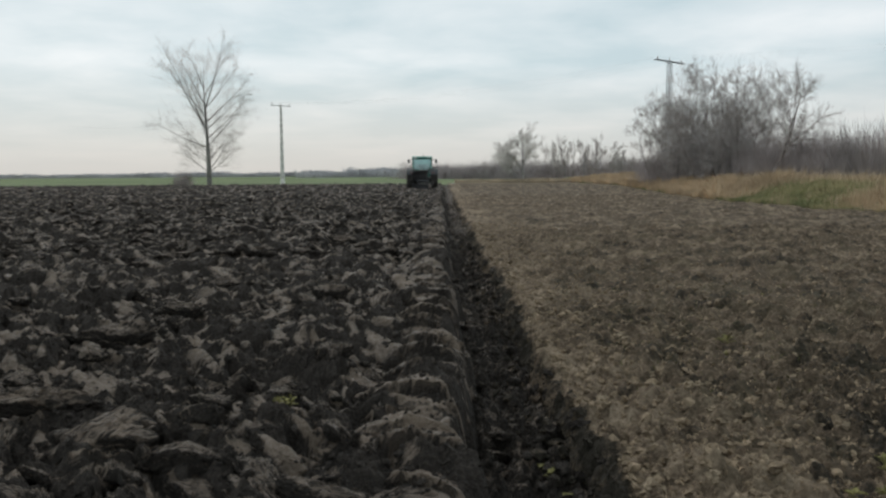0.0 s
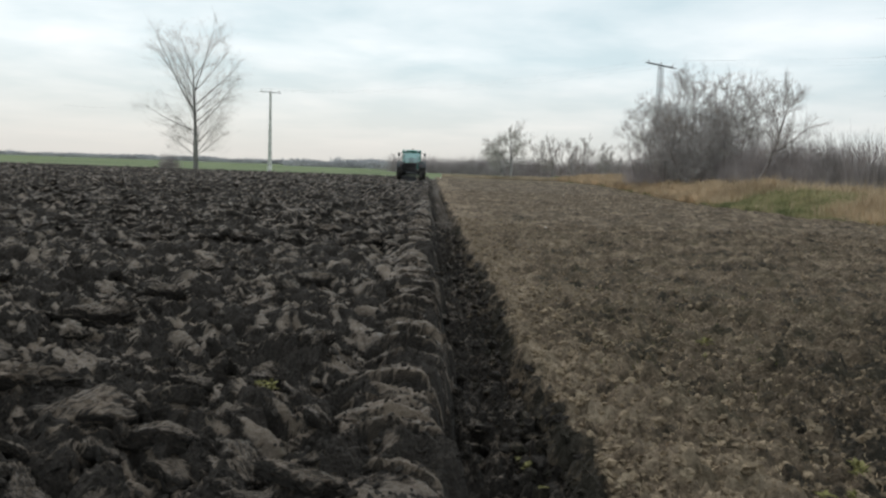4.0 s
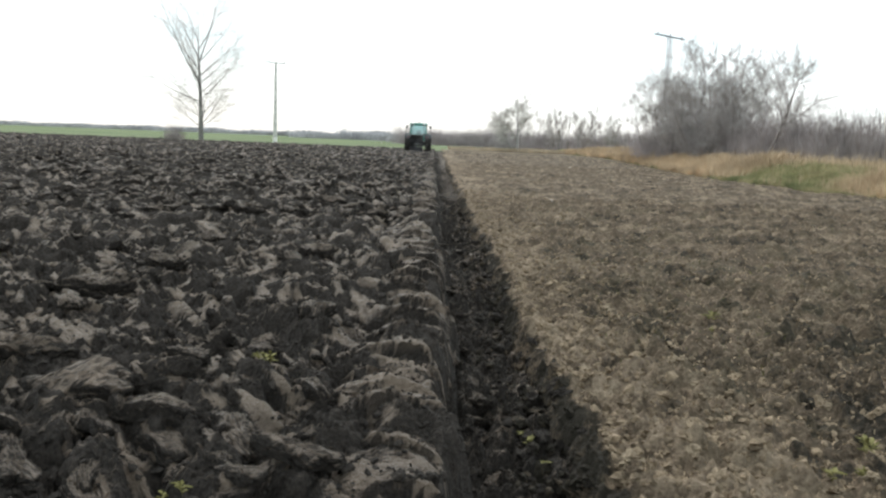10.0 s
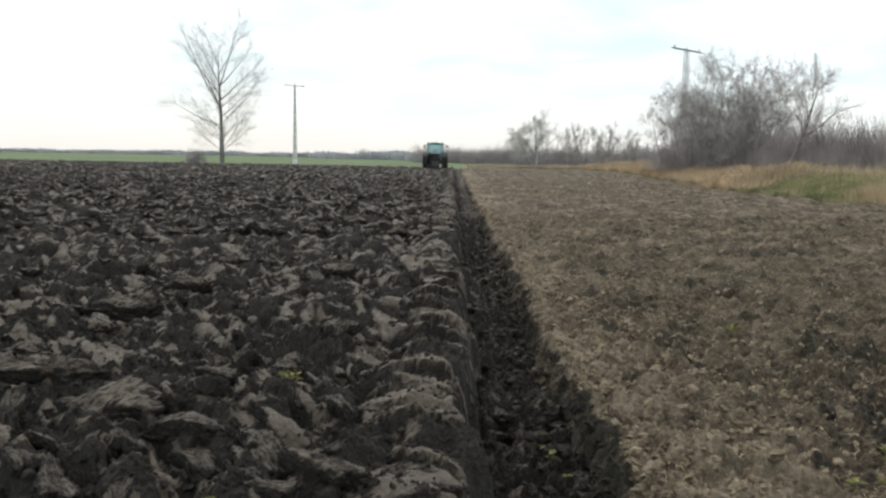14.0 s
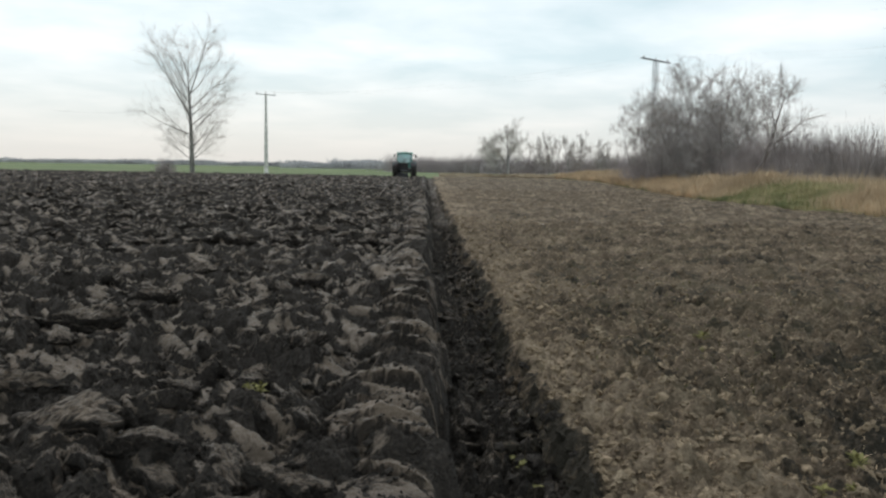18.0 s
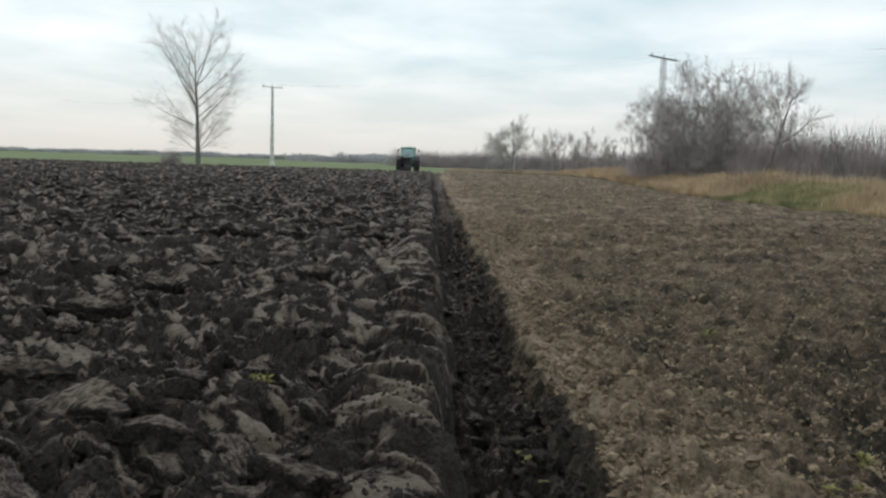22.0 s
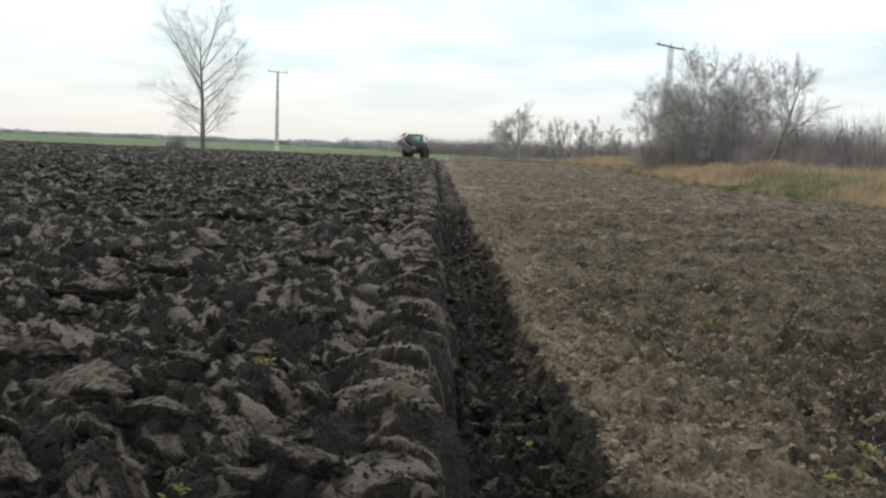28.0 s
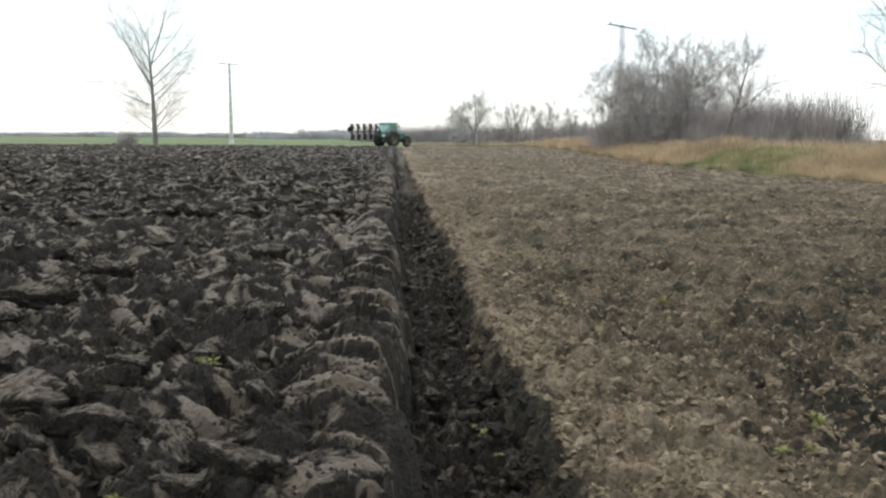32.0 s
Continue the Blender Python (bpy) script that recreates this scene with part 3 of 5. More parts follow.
def stubble(x, y):
    """Height of the unploughed land: crumbs and shallow lumps."""
    lump, _ = cells(x, y, 0.17, 0.20, 71, 0.18, 0.42, 0.5)
    bits, _ = cells(x + 3, y, 0.075, 0.095, 75, 0.08, 0.4, 0.5)
    clod, _ = cells(x + 1, y, 0.46, 0.40, 79, 0.22, 0.4, 0.6)
    h = rise(y) + 0.55 * np.maximum(clod, -0.06) + 0.75 * np.maximum(lump, -0.05) + 0.8 * np.maximum(bits, -0.02) + 0.05 * (billow(x * 8, y * 8, 52) - 0.5) + 0.03 * (billow(x * 19, y * 19, 53) - 0.5) + 0.012 * fbm(x * 22, y * 22, 51, 3) + 0.03 * vnoise(x * 1.3, y * 1.1, 61) + 0.05 * vnoise(x * 0.12, y * 0.1, 62)
    # a crumbled lip hangs over the furrow wall
    lip = np.clip((field_right(y) + 0.03 + 0.05 * vnoise(x * 4, y * 4, 63) - x) / 0.16, 0, 1)
    return h - 0.17 * lip * lip


def patch(x0, x1, y0, y1, step, height, two, right=None, left=None):
    """A sheet of the land with its relief; two: whether it has cut faces of a second kind."""
    nx, ny = max(2, int((x1 - x0) / step) + 1), max(2, int((y1 - y0) / step) + 1)
    gx, gy = np.meshgrid(np.linspace(x0, x1, nx), np.linspace(y0, y1, ny))
    if right is not None:
        gx = np.minimum(gx, right(gy))
    if left is not None:
        gx = np.maximum(gx, left(gy))
    res = height(gx, gy)
    lay = np.zeros((*gx.shape, 3))
    if two:
        h, sm, lay = res
        # steep sides are torn, not cut; the slope also darkens them for shade
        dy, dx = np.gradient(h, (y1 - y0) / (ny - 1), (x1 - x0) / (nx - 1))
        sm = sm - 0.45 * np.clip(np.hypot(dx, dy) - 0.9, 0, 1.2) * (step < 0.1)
    else:
        h, off = res, gx - field_right(gy)
        near = np.clip((7.5 - gy) / 3.5, 0, 1) * np.clip(off - 0.9, 0, 1)
        dry = np.minimum(np.clip(0.95 - 0.6 * off, 0, 1) - 0.55 * near + 0.025 * np.clip(gy - 7, 0, 16), 0.95)
        # the colour drops to dark in a ragged strip along the furrow's edge
        inland = np.clip((off + 0.02 + 0.06 * fbm(gx * 9, gy * 9, 64, 2)) / 0.05, 0, 1)
        sm = -0.95 * (1 - inland) + dry * inland
    v = np.stack([gx, gy, h], -1).reshape(-1, 3)
    i = (np.arange(ny - 1)[:, None] * nx + np.arange(nx - 1)[None]).reshape(-1)
    f = np.stack([i, i + 1, i + nx + 1, i + nx], -1)
    return v, f, sm.reshape(-1), lay.reshape(-1, 3)


def land(name, sheets, mats, label, category):
    vs, fs, ss, ls, n = [], [], [], [], 0
    for v, f, s, lay in sheets:
        vs.append(v); fs.append(f + n); ls.append(lay); n += len(v)
        ss.append(s)
    v, f, s, lay = np.concatenate(vs), np.concatenate(fs), np.concatenate(ss), np.concatenate(ls)
    me = bpy.data.meshes.new(name)
    me.vertices.add(len(v)); me.vertices.foreach_set("co", v.astype(np.float32).ravel())
    me.loops.add(f.size); me.loops.foreach_set("vertex_index", f.astype(np.int32).ravel())
    me.polygons.add(len(f)); me.polygons.foreach_set("loop_start", np.arange(0, f.size, 4, dtype=np.int32))
    me.polygons.foreach_set("use_smooth", np.abs(s[f].mean(1) + 0.7) > 0.6)
    for m in mats:
        me.materials.append(m)
    me.attributes.new("cut", "FLOAT", "POINT").data.foreach_set("value", s.astype(np.float32))
    me.attributes.new("lay", "FLOAT_VECTOR", "POINT").data.foreach_set("vector", lay.astype(np.float32).ravel())
    me.update(calc_edges=True)
    me.validate()
    return tagged(new(name, me), label, category, kind="structure")


def field_right(y):
    return 0.95 + LEAN * y + 0.05 * vnoise(0 * y, y * 1.3, 15) + 0.035 * vnoise(0 * y, y * 4.3, 16)


def lip_left(y):
    return field_right(y) - 0.13


def plough_right(y):
    return field_right(y) - 0.02


def bank_foot(y):
    """x of the foot of the grass bank beside the field."""
    return np.interp(y, (-30, 20, 28, 36, 45, 58, 75, 93, 126, 150), (27, 22, 19.5, 17.4, 17.0, 17.8, 19.8, 21.5, 21.5, 21.5))


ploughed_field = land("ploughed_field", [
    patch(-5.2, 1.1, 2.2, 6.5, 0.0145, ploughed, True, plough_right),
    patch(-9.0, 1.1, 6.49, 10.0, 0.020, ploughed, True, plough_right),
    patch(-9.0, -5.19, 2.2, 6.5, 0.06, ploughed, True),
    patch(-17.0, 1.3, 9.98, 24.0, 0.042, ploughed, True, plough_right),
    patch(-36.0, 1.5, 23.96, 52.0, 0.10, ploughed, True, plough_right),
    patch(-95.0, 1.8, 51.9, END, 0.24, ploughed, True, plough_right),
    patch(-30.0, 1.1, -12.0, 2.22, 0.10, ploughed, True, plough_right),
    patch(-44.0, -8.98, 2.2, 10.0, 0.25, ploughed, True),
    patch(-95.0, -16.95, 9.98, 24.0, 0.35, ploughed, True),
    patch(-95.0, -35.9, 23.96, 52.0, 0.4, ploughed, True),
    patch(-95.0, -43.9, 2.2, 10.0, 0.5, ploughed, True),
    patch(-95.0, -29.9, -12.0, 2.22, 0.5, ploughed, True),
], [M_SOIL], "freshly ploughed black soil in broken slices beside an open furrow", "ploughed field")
stubble_field = land("stubble_field", [
    patch(0.7, 9.0, 2.2, 10.0, 0.022, stubble, False, None, lip_left),
    patch(0.7, 20.0, 9.98, 24.0, 0.055, stubble, False, lambda y: bank_foot(y) + 1, lip_left),
    patch(0.7, 23.0, 23.96, 60.0, 0.14, stubble, False, lambda y: bank_foot(y) + 1, lip_left),
    patch(0.7, 24.0, 59.9, 128.0, 0.4, stubble, False, lambda y: bank_foot(y) + 1, lip_left),
    patch(0.7, 25.0, -12.0, 2.22, 0.12, stubble, False, lambda y: bank_foot(y) + 1, lip_left),
    patch(8.98, 25.0, 2.2, 10.0, 0.15, stubble, False, lambda y: bank_foot(y) + 1),
], [M_STUBBLE], "brown crumbly unploughed soil with sparse stubble and weeds", "field")


def far_ground():
    """One sheet from the fields to the horizon, in the wheat and the dry grassland behind the bank."""
    xs = [-2500, -600, -200, -95, -60, 1.9, 24, 60, 200, 600, 2500]
    ys = [-2500, -400, -60, -12, END, 128, 220, 420, 900, 2500]
    vid, vs, fs, ss = {}, [], [], []
    def at(i, j):
        if (i, j) not in vid:
            vid[i, j] = len(vs)
            vs.append((xs[i], ys[j], -0.04 + float(rise(ys[j]))))
        return vid[i, j]
    for i in range(len(xs) - 1):
        for j in range(len(ys) - 1):
            if -95 <= xs[i] < 24 and -12 <= ys[j] < (END if xs[i] < 1.9 else 128):
                continue
            fs.append((at(i, j), at(i + 1, j), at(i + 1, j + 1), at(i, j + 1)))
            ss.append(1 if xs[i] >= 24 else 0)
    me = mesh_of("ground", vs, fs, [M_GREEN, M_DRYLAND], ss)
    return tagged(new("ground", me), "flat farmland with green winter wheat reaching the horizon", "ground", kind="structure")


far_ground()


# ---- the grass bank ----
def bank_height(x, y):
    f = bank_foot(y)
    k = np.clip((x - f) / 4.2, 0, 1)
    top = 0.72 + 0.22 * vnoise(x * 0.3, y * 0.25, 81) + 0.25 * np.exp(-((y - 46) / 6.0) ** 2)
    return rise(y) - 0.05 + k * k * (3 - 2 * k) * top + 0.05 * vnoise(x * 1.6, y * 1.6, 82)


def bank():
    ny, nx = 320, 60
    y = np.linspace(-14, 150, ny)[:, None] * np.ones((1, nx))
    x = bank_foot(y) - 0.2 + np.linspace(0, 1, nx)[None] ** 1.5 * 26
    z = bank_height(x, y) - np.clip((x - bank_foot(y) - 18) / 8, 0, 1) * 0.5
    v = np.stack([x, y, z], -1).reshape(-1, 3)
    i = (np.arange(ny - 1)[:, None] * nx + np.arange(nx - 1)[None]).reshape(-1)
    return land("grass_bank", [(v, np.stack([i, i + 1, i + nx + 1, i + nx], -1), np.full(len(v), -1.0), 0 * v)], [M_BANK],
                "low bank with matted dry and green grass along the field", "bank")


grass_bank = bank()


def blades(name, x, y, z, height, width, mat, label, seed, bend=0.5, parent=None, category="grass"):
    """Many grass blades as thin bent wedges in one mesh."""
    r = np.random.default_rng(seed)
    n = len(x)
    a, lean = r.uniform(0, 2 * np.pi, n), r.uniform(0.05, bend, n)
    la = r.uniform(0, 2 * np.pi, n)
    h = height * r.uniform(0.5, 1.25, n)
    w = width * r.uniform(0.6, 1.3, n)
    base = np.stack([x, y, z - 0.02], -1)
    side = np.stack([np.cos(a) * w, np.sin(a) * w, 0 * w], -1)
    out = np.stack([np.cos(la) * lean * h, np.sin(la) * lean * h, 0 * h], -1)
    up = np.stack([0 * h, 0 * h, h], -1)
    v = np.stack([base - side, base + side, base + 0.55 * up + 0.35 * out + 0.7 * side, base + 0.55 * up + 0.35 * out - 0.7 * side, base + up + out], 1).reshape(-1, 3)
    k = np.arange(n) * 5
    quads = np.stack([k, k + 1, k + 2, k + 3], -1)
    tris = np.stack([k + 3, k + 2, k + 4], -1)
    me = bpy.data.meshes.new(name)
    me.vertices.add(len(v)); me.vertices.foreach_set("co", v.astype(np.float32).ravel())
    me.loops.add(quads.size + tris.size)
    me.loops.foreach_set("vertex_index", np.concatenate([quads.ravel(), tris.ravel()]).astype(np.int32))
    me.polygons.add(2 * n)
    me.polygons.foreach_set("loop_start", np.concatenate([np.arange(n) * 4, n * 4 + np.arange(n) * 3]).astype(np.int32))
    me.materials.append(mat)
    me.update(calc_edges=True)
    return tagged(new(name, me), label, category, kind="stuff")


def bank_grass():
    r = np.random.default_rng(5)
    n = 110000
    y = 24 + (130 - 24) * r.random(n) ** 1.35
    off = -0.3 + 9.0 * r.random(n) ** 1.6
    x = bank_foot(y) + off
    z = bank_height(x, y)
    # a green hump amid the straw-coloured grass, green towards the field
    green = (0.9 * vnoise(x * 0.3, y * 0.2, 91) + 1.0 * np.exp(-((y - 42) / 9.0) ** 2) - 0.22 * (off - 2.0) + 0.3 * r.normal(0, 1, n)) > 0.62
    tall = np.clip(0.55 + 0.5 * vnoise(x * 0.5, y * 0.45, 92) + 0.3 * vnoise(x * 1.7, y * 1.7, 93), 0.12, 1.3)
    w = np.clip(y * 0.00035, 0.006, 0.03)
    s = ~green
    blades("dry_grass", x[s], y[s], z[s], 0.85 * tall[s] + 0.12, w[s], M_STRAW, "tall straw-coloured dead grass on the bank", 6, 0.8)
    blades("green_grass", x[green], y[green], z[green], 0.30 * tall[green] + 0.08, w[green], M_GRASS, "short green grass patches on the bank", 7, 0.8)
    # a denser fringe along its foot
    n = 42000
    y = 46 + 66 * r.random(n)
    off = -0.2 + 3.4 * r.random(n)
    x = bank_foot(y) + off
    k = vnoise(x * 0.4, y * 0.3, 98) + 0.5 * r.normal(0, 1, n) - 0.8 * np.exp(-((y - 46) / 7.0) ** 2) > -0.35
    x, y = x[k], y[k]
    blades("dry_grass", x, y, bank_height(x, y), 0.62 + 0.3 * vnoise(x * 0.5, y * 0.45, 92), 0.022 + 0 * x, M_STRAW, "dense straw-coloured dead grass along the foot of the bank", 9, 0.9)
    # grass verge at the far end of the field
    n = 26000
    y = 125 + 8 * r.random(n); x = 3 + 21 * r.random(n)
    k = vnoise(x * 0.35, y * 0.3, 94) + 0.12 * (x - 6) + 0.4 * r.normal(0, 1, n) > 0.1
    x, y = x[k], y[k]
    blades("verge_grass", x, y, 0 * x + 0.15, 0.55 + 0.25 * vnoise(x * 0.6, y * 0.6, 97), 0.03 + 0 * x, M_VERGE, "pale dead grass along the far field edge", 8, 0.7)


bank_grass()


# ---- trees ----
def tube(vs, fs, pts, r0, r1, sides):
    """A tapering branch along points."""
    n = len(pts)
    start = len(vs)
    for k, p in enumerate(pts):
        d = (pts[min(k + 1, n - 1)] - pts[max(k - 1, 0)]).normalized()
        a = d.orthogonal().normalized()
        b = d.cross(a)
        r = r0 + (r1 - r0) * k / (n - 1)
        for s in range(sides):
            t = 2 * math.pi * s / sides
            vs.append(p + (a * math.cos(t) + b * math.sin(t)) * r)
    for k in range(n - 1):
        for s in range(sides):
            q = (s + 1) % sides
            fs.append((start + k * sides + s, start + k * sides + q, start + (k + 1) * sides + q, start + (k + 1) * sides + s))


def limb_path(rng, p, d, length, steps, rise, wobble):
    """Points of a branch that curves upward by rise and wanders by wobble."""
    pts, d = [p.copy()], d.normalized()
    for _ in range(steps):
        d = (d + Vector((rng.uniform(-1, 1) * wobble, rng.uniform(-1, 1) * wobble, rise + rng.uniform(-1, 1) * wobble * 0.6))).normalized()
        p = p + d * (length / steps)
        pts.append(p.copy())
    return pts


def sprout(rng, pts, k0, spread):
    """A place on a branch past the share k0 of it, and a direction away from it."""
    t = k0 + (1 - k0) * rng.random()
    f = t * (len(pts) - 1)
    i = min(int(f), len(pts) - 2)
    p = pts[i].lerp(pts[i + 1], f - i)
    d = (pts[i + 1] - pts[i]).normalized()
    a = d.orthogonal().normalized()
    a.rotate(Matrix.Rotation(rng.uniform(0, 2 * math.pi), 3, d))
    return p, (d * math.cos(spread) + a * math.sin(spread)).normalized(), t


def bare_tree(name, label, x, y, z, height, seed, stems=1, trunk_r=0.2, lean=(0, 0), fork=0.15, limbs=16, reach=0.34,
              spread=0.75, rise=0.10, subs=7, twigs=5, twig_r=0.009, mats=None, group="", wobble=0.13, taper=0.45, flare=0.25, plan=()):
    """A leafless tree: trunks, limbs, and the mesh of its finer branches."""
    rng = random.Random(seed)
    bark, fine = mats or (M_BARK, M_TWIG)
    root = tagged(new(name), label, "tree", group)
    root.location = (x, y, z)
    cv, cf = [], []
    for s in range(stems):
        a = rng.uniform(0, 2 * math.pi)
        off = Vector((math.cos(a), math.sin(a), 0)) * (flare * (s > 0) * rng.uniform(0.4, 1))
        h = height * (1 if s == 0 else rng.uniform(0.65, 1.0))
        d = Vector((lean[0] + off.x * 0.5, lean[1] + off.y * 0.5, 1))
        spine = limb_path(rng, off + Vector((0, 0, -0.3)), d, h + 0.3, 9, 0.03, 0.02 if plan else wobble * 0.45)
        r = trunk_r * (1 if s == 0 else rng.uniform(0.55, 0.85))
        vs, fs = [], []
        tube(vs, fs, spine, r, r * 0.10, 8)
        kid("trunk", mesh_of("trunk", vs, fs, bark, smooth=True), root)
        for b in range(len(plan) or limbs):
            if plan:
                # main limbs of known growth: share of the trunk, lean off the upright, bearing, length
                t, lean_off, bearing, length = plan[b]
                f = t * (len(spine) - 1)
                i = min(int(f), len(spine) - 2)
                p = spine[i].lerp(spine[i + 1], f - i)
                la, be = radians(lean_off), radians(bearing)
                d = Vector((math.sin(la) * math.cos(be), math.sin(la) * math.sin(be), math.cos(la)))
                path = limb_path(rng, p, d, length, 8, 0.028, 0.085)
                rr = max(twig_r * 1.6, r * 0.044 * length ** 0.75)
            else:
                p, d, t = sprout(rng, spine, fork, spread * rng.uniform(0.6, 1.25))
                length = h * reach * (1.15 - t * taper * 1.6) * rng.uniform(0.6, 1.15)
                path = limb_path(rng, p, d, length, 6, rise, wobble)
                rr = max(twig_r * 1.6, r * (1 - t * 0.8) * 0.34)
            vs, fs = [], []
            tube(vs, fs, path, rr, twig_r * 1.1, 5)
            kid("limb", mesh_of("limb", vs, fs, bark, smooth=True), root)
            for c in range(subs):
                p2, d2, t2 = sprout(rng, path, 0.15, spread * rng.uniform(0.5, 1.1))
                l2 = min(length, 7.0 if plan else 99) * (0.62 - 0.3 * t2) * rng.uniform(0.6, 1.2)
                path2 = limb_path(rng, p2, d2, l2, 4, rise, wobble)
                tube(cv, cf, path2, max(twig_r * 1.15, rr * (0.19 if plan else 0.38)), twig_r * 0.7, 4)
                for e in range(twigs):
                    p3, d3, t3 = sprout(rng, path2, 0.1, spread * rng.uniform(0.5, 1.1))
                    l3 = l2 * 0.55 * rng.uniform(0.5, 1.2)
                    tube(cv, cf, limb_path(rng, p3, d3, l3, 3, rise, wobble), twig_r, twig_r * 0.45, 3)
    kid("crown", mesh_of("crown", cv, cf, fine), root, label="crown of fine leafless twigs")
    return root


bare_tree("poplar_tree", "tall grey leafless poplar at the edge of the wheat field", -31.5, 112, 0.2, 14.2, 8, trunk_r=0.38, rise=0.03, subs=19, twigs=13, twig_r=0.0060,
          spread=0.85, wobble=0.17, mats=(M_PALEBARK, M_HAZETWIG),
          plan=((0.15, 56, 180, 5.2), (0.155, 62, 0, 5.0), (0.17, 44, 5, 6.2), (0.18, 50, 95, 4.2), (0.19, 50, 265, 4.2), (0.24, 56, 195, 4.6), (0.27, 56, -15, 6.0), (0.30, 48, 80, 4.2),
                (0.34, 46, 170, 5.4), (0.39, 68, 180, 7.8), (0.40, 48, 0, 7.4), (0.44, 45, 270, 5.0), (0.47, 48, 15, 7.0), (0.50, 40, 120, 5.0), (0.54, 22, 180, 12.6), (0.56, 50, -5, 7.0),
                (0.58, 36, 165, 8.6), (0.63, 46, 5, 8.4), (0.66, 38, 250, 5.5), (0.68, 40, 178, 8.0), (0.74, 15, 0, 10.2), (0.76, 42, 10, 7.6), (0.80, 28, 190, 7.2), (0.87, 34, 0, 7.0),
                (0.90, 25, 100, 5.6), (0.94, 16, 200, 5.6)))
for k, (bx, by, bh, st, sd) in enumerate(((20.9, 68, 7.2, 4, 21), (24.9, 65, 8.0, 3, 22), (21.2, 75, 7.8, 4, 12), (21.6, 71, 8.4, 4, 13), (22.5, 70, 8.6, 5, 14), (23.6, 68, 9.0, 5, 15),
                                          (24.0, 65, 8.6, 4, 16), (24.6, 66, 9.0, 4, 17), (23.8, 63, 7.2, 4, 18), (21.3, 67, 5.2, 5, 19), (22.8, 64, 5.6, 5, 20), (25.4, 64.5, 6.6, 3, 23), (22.2, 66, 7.8, 3, 24))):
    bare_tree("thicket_tree", "many-stemmed leafless tree in a dense thicket on the bank", bx * 1.06, by * 1.06, 0.3, bh * 1.06, sd, stems=st + 1, trunk_r=0.10, fork=0.12, limbs=12, reach=0.34,
              spread=0.95, rise=0.035, subs=11, twigs=9, twig_r=0.0058, group="thicket on the bank", flare=1.1, wobble=0.19, taper=0.2, mats=(M_THICKBARK, M_THICKTWIG))
bare_tree("leaning_tree", "leafless tree with a leaning trunk beside the thicket", 23.5, 58, 0.3, 7.8, 31, trunk_r=0.20, lean=(0.80, 0.05), fork=0.32, limbs=18, reach=0.46,
          spread=0.85, rise=0.03, subs=14, twigs=10, twig_r=0.0068, taper=0.3, wobble=0.2, mats=(M_BARK, M_THICKTWIG))
bare_tree("acacia_tree", "large leafless acacia on the bank", 31.4, 46, 0.3, 15.0, 32, trunk_r=0.28, fork=0.22, limbs=30, reach=0.50,
          spread=1.0, rise=0.04, subs=10, twigs=8, twig_r=0.0075, wobble=0.2)
bare_tree("sapling", "thin leafless sapling in the dry grass", 30.0, 50, 0.3, 2.6, 33, trunk_r=0.04, limbs=9, subs=4, twigs=3, twig_r=0.006)
bare_tree("round_tree", "broad leafless tree with a rounded crown beyond the field", 16.3, 150, 0.15, 8.8, 34, stems=2, trunk_r=0.24, fork=0.22, limbs=22, reach=0.55,
          spread=0.95, rise=0.05, subs=15, twigs=12, twig_r=0.0095, flare=1.2, mats=(M_HAZEBARK, M_HAZETWIG), wobble=0.2, taper=0.35)
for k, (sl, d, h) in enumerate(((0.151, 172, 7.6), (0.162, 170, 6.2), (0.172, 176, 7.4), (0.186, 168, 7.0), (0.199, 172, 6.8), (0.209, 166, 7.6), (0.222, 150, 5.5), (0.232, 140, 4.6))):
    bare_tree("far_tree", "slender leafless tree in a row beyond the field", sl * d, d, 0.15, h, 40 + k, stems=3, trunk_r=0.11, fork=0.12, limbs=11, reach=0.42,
              spread=0.7, rise=0.08, subs=8, twigs=7, twig_r=0.012, group="trees beyond the field", flare=1.2, mats=(M_HAZEBARK, M_THICKTWIG), wobble=0.2, taper=0.2)


# ---- hedges and far woods ----
def shoots(name, line, count, height, width, label, seed, mat, r=0.012, forks=3, category="hedge", low=0.6, lean=0.16, clump=0.0):
    """A thicket of upright shoots along a line, in one mesh."""
    rng = random.Random(seed)
    vs, fs = [], []
    for _ in range(count):
        t = rng.random() * (len(line) - 1)
        i = min(int(t), len(line) - 2)
        a, b = line[i], line[i + 1]
        p = Vector((a[0] + (b[0] - a[0]) * (t - i) + rng.gauss(0, width), a[1] + (b[1] - a[1]) * (t - i) + rng.gauss(0, width), 0.0))
        h = height * (low + (1 - low) * rng.random() ** 2.5)
        h *= 1 + clump * noise.noise(Vector((p.x * 0.22, p.y * 0.1, seed)))
        path = limb_path(rng, p, Vector((rng.gauss(0, lean), rng.gauss(0, lean), 1)), h, 4, 0.05, 0.09)
        tube(vs, fs, path, r, r * 0.4, 3)
        for _ in range(forks):
            p2, d2, t2 = sprout(rng, path, 0.05, rng.uniform(0.25, 0.7))
            tube(vs, fs, limb_path(rng, p2, d2, h * 0.36 * rng.uniform(0.4, 1), 3, 0.1, 0.12), r * 0.7, r * 0.35, 3)
    return tagged(new(name, mesh_of(name, vs, fs, mat)), label, category, kind="stuff")


